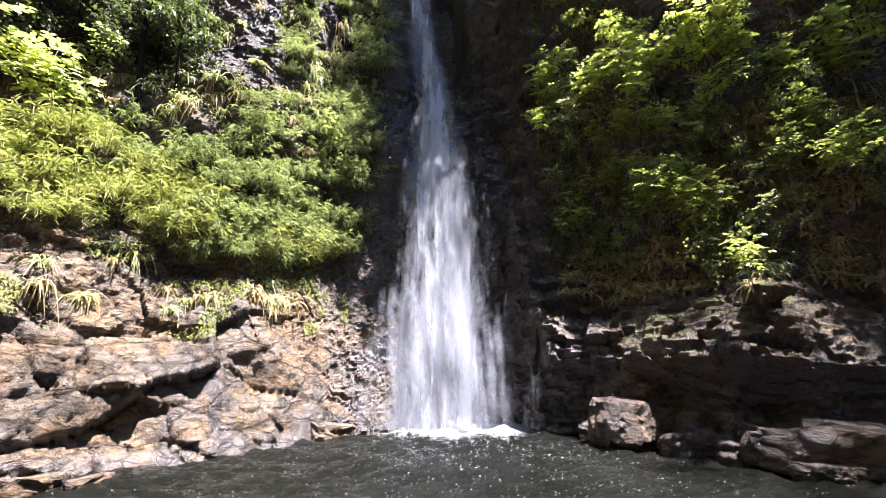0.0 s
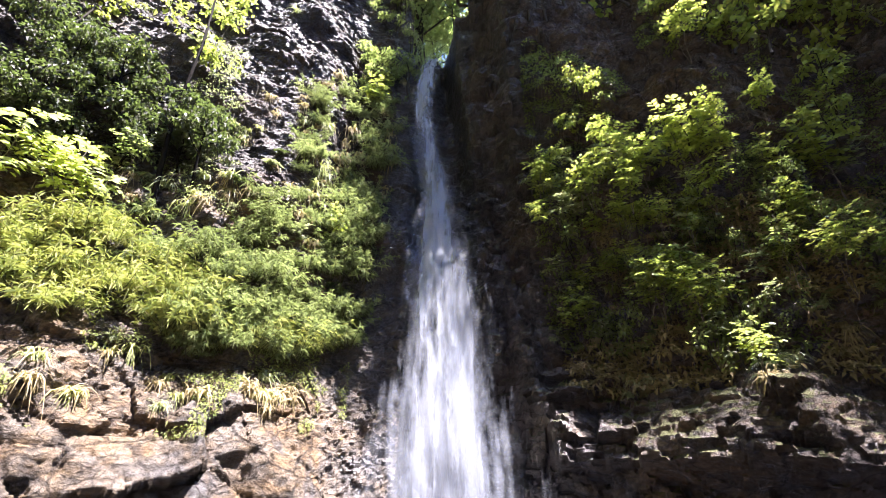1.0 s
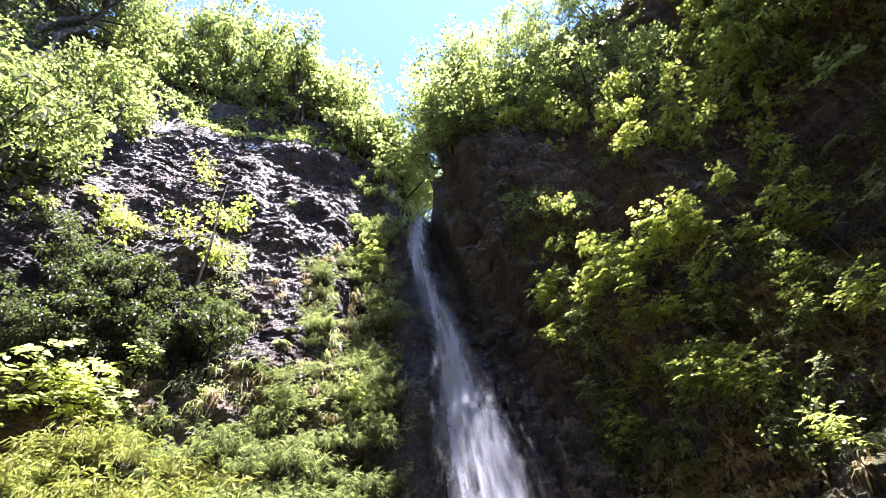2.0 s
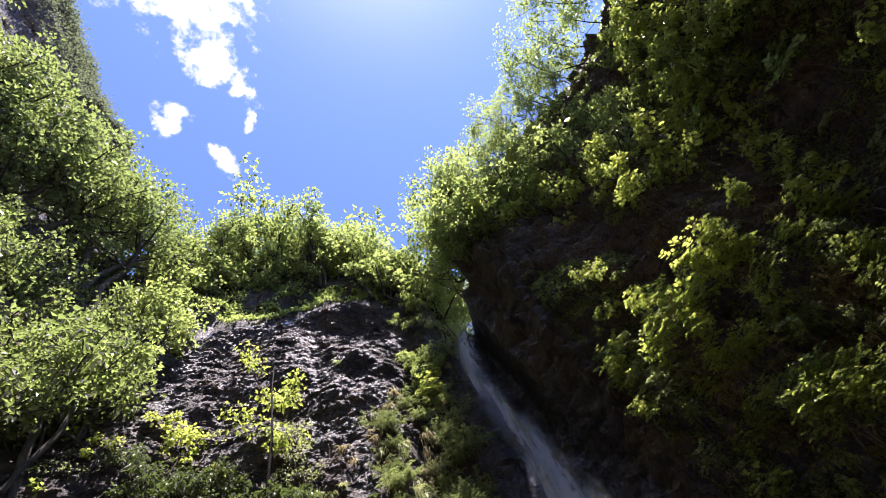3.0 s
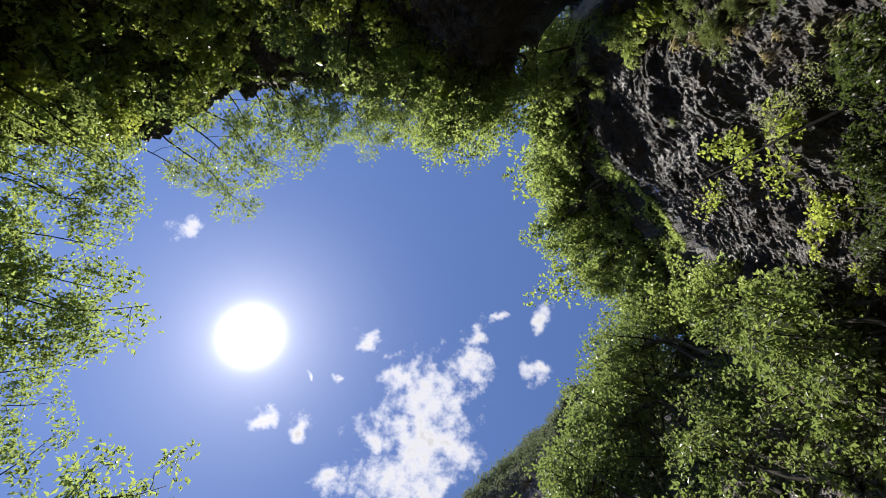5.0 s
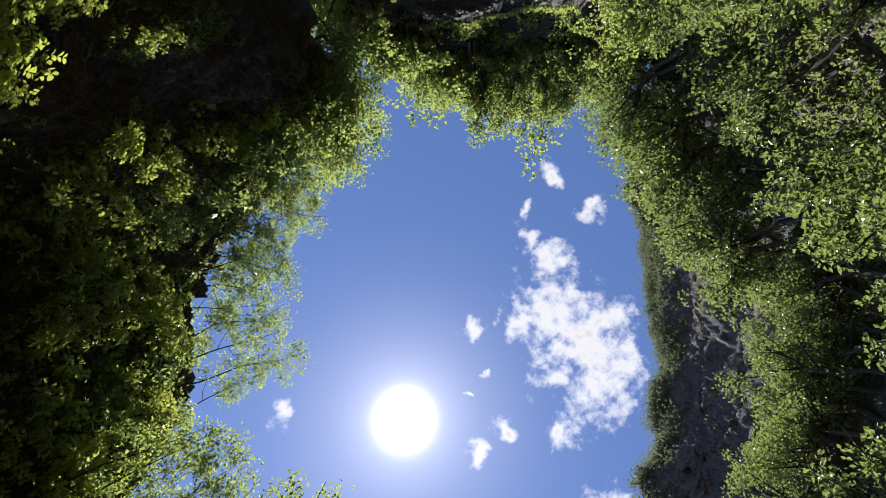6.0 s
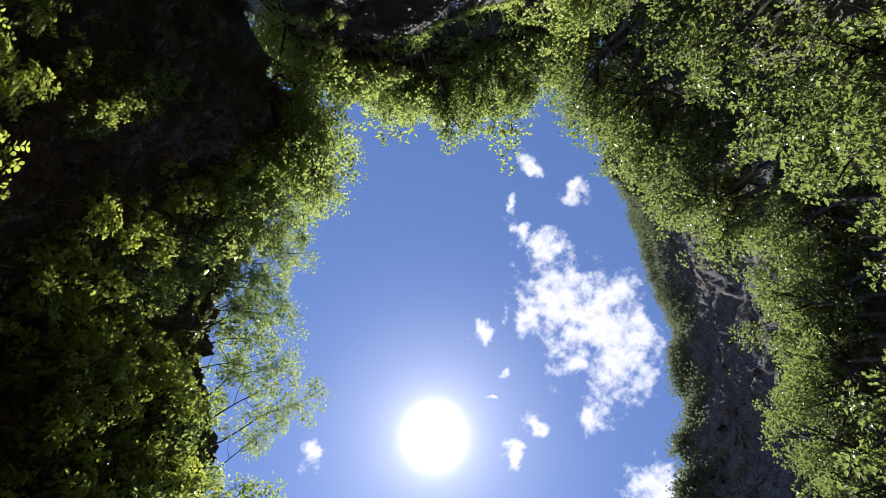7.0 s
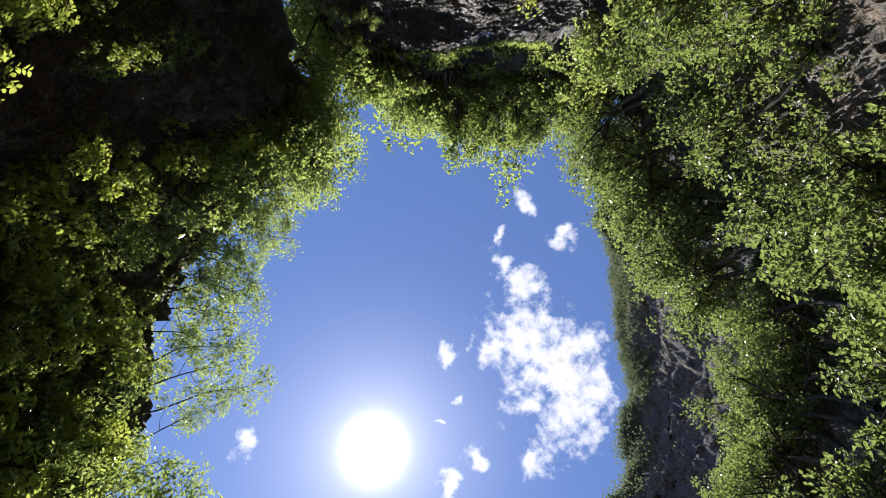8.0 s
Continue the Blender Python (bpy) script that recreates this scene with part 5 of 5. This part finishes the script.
# slender tree on the western cliff face
protos = [tree(21, 13.5, 1.7, 40, 22, 0.17, LEAF_BRIGHT, BARK_DARK, 0.085, 0.5, 1.0, "slender_tree", "diamond", 1.0, 0.01)]
plant_at(protos, [(-37.4, 25, 1.05)], rng, "slender dark-stemmed tree in front of the sunlit cliff", "tree", "", 1, 1, 0.0, 0.1)
drop(protos)


# ---------------------------------------------------------------- low growth on the rock, hanging roots, boulders
def ground_cover(label, n, a0, a1, z0, z1, leaf_mat, leaf_len, seed, level, scale=0.5):
    """Countless small leaves in patches on the rock."""
    rng = np.random.default_rng(seed)
    az, z = rng.uniform(a0, a1, n * 3), rng.uniform(z0, z1, n * 3)
    p = gorge_point(az, z)
    keep = fbm(p * scale, 3, seed) > level
    p, az = p[keep][:n], np.radians(az[keep][:n])
    inward = np.stack([-np.sin(az), -np.cos(az), np.full(len(az), 0.35)], 1)
    D = inward * rng.uniform(0.1, 1.0, (len(p), 1)) + rng.normal(0, 0.6, p.shape) + (0, 0, -0.1)
    L = leaf_len * rng.uniform(0.5, 1.4, len(p))
    P = p + inward * rng.uniform(-0.02, 0.16, (len(p), 1))
    V, F = leaf_arrays(P, D, inward * 0.6 + (0, 0, 0.8), L, L * rng.uniform(0.35, 0.6, len(p)), 0.3, "diamond")
    tagged(new("ground_cover", mesh_of("ground_cover", V, F, leaf_mat, False)), label, "ground cover", kind="stuff")


ground_cover("low dark green creepers covering the shaded cliff", 34000, 13, 62, 4.2, 18, LEAF_TREE, 0.12, 3, 0.0)
ground_cover("dry straw litter and creepers on the shaded cliff", 14000, 15, 60, 3.6, 9, LEAF_DRY, 0.17, 5, 0.0)
ground_cover("low leafy creepers on the dark upper cliff", 13000, 33, 62, 18, 30, LEAF_TREE, 0.18, 7, 0.0)
ground_cover("small green weeds and moss on the sunlit cliff", 14000, -66, -8, 5, 17, LEAF_FERN, 0.10, 9, 0.4)
ground_cover("yellow-green weeds on the ledge rocks", 8000, -60, -12, 2.4, 5.2, LEAF_BAMBOO, 0.07, 11, 0.25, 0.9)
ground_cover("forest undergrowth on the eastern slope", 17000, 60, 140, 3, 17, LEAF_TREE, 0.26, 13, -0.3)
ground_cover("leafy undergrowth high on the eastern slope", 12000, 56, 88, 16, 28, LEAF_TREE, 0.24, 19, -0.3)
ground_cover("forest undergrowth on the western slope", 16000, -180, -60, 20, 33, LEAF_WOOD, 0.28, 15, -0.3)
ground_cover("forest undergrowth above the cliffs", 14000, -64, -14, 28, 42, LEAF_TREE, 0.26, 17, -0.3)


def hanging_root(az, el, length, seed):
    rng = np.random.default_rng(seed)
    top = np.array(face(az, el, 0.25))
    n = 9
    pts = top + np.outer(np.linspace(0, 1, n), (0, 0, -length)) + np.cumsum(rng.normal(0, 0.035, (n, 3)), 0) * (1, 1, 0.3)
    ob = new("hanging_root", mesh_of("hanging_root", *tube(pts, np.linspace(0.009, 0.005, n), 5), BARK_PALE))
    return tagged(ob, "thin pale aerial root hanging down the rock", "root", "hanging roots on the cliffs")


for k in range(46):
    az = rng.uniform(14, 50)
    hanging_root(az, rng.uniform(14, 36), rng.uniform(0.8, 3.2), 500 + k)
for k in range(14):
    hanging_root(rng.uniform(-44, -10), rng.uniform(30, 44), rng.uniform(0.8, 2.4), 600 + k)


def boulder(x, y, z, sx, sy, sz, turn, seed, material, label):
    """A broken block: a rounded box with chipped, tilted faces."""
    bm = bmesh.new()
    bmesh.ops.create_icosphere(bm, subdivisions=4, radius=1.0)
    q = np.array([v.co for v in bm.verts])
    box = q / np.maximum(np.abs(q).max(1, keepdims=True), 1e-6)
    q = q * 0.35 + box * 0.65
    f1, f2, cid, tl = cells(q * 0.9 + seed * 3.1, seed)
    q = q * (1 + 0.22 * (cid - 0.5) + 0.35 * tl - 0.05 * np.exp(-(f2 - f1) / 0.06) + 0.06 * fbm(q * 2.5, 3, seed))[:, None]
    for v, c in zip(bm.verts, q):
        v.co = (c[0] * sx, c[1] * sy, c[2] * sz)
    me = bpy.data.meshes.new("boulder")
    bm.to_mesh(me)
    bm.free()
    me.materials.append(material)
    ob = new("boulder", me)
    ob.matrix_world = pose(x, y, z, 8 * math.sin(seed), 7 * math.cos(seed * 2), turn)
    return tagged(ob, label, "boulder", "boulders at the water's edge")


def shore(az, back=0.0):
    r = float(np.interp(az, BASE_AZ, BASE_R)) - back
    return math.sin(radians(az)) * r, math.cos(radians(az)) * r


for k, (az, back, z, sx, sy, sz, turn) in enumerate(((22.3, 0.25, 0.45, 0.95, 0.6, 0.55, 20), (18.5, 0.1, 0.12, 0.5, 0.4, 0.3, 60), (27.5, 0.2, 0.1, 0.55, 0.4, 0.35, 10), (36.5, 0.3, 0.3, 0.8, 0.5, 0.4, -20),
                                                     (40.0, 0.4, 0.35, 0.7, 0.6, 0.5, -40), (43.5, 0.5, 0.3, 0.9, 0.6, 0.45, -30), (32.0, 0.1, 0.1, 0.6, 0.4, 0.3, 0), (39.0, 0.9, 0.05, 0.5, 0.4, 0.2, 15))):
    boulder(*shore(az, back), z, sx, sy, sz, turn, 3 + k, ROCK_SHORE, "angular brown basalt boulder at the foot of the shaded cliff")
for k, (az, back, z, sx, sy, sz, turn) in enumerate(((-41, 0.4, -0.06, 0.5, 0.4, 0.2, 10), (-36, 0.35, -0.06, 0.35, 0.3, 0.16, 40), (-13.5, 0.1, 0.05, 0.6, 0.45, 0.3, 30))):
    boulder(*shore(az, back), z, sx, sy, sz, turn, 23 + k, ROCK_WEST, "wet weathered basalt boulder at the foot of the sunlit cliff")
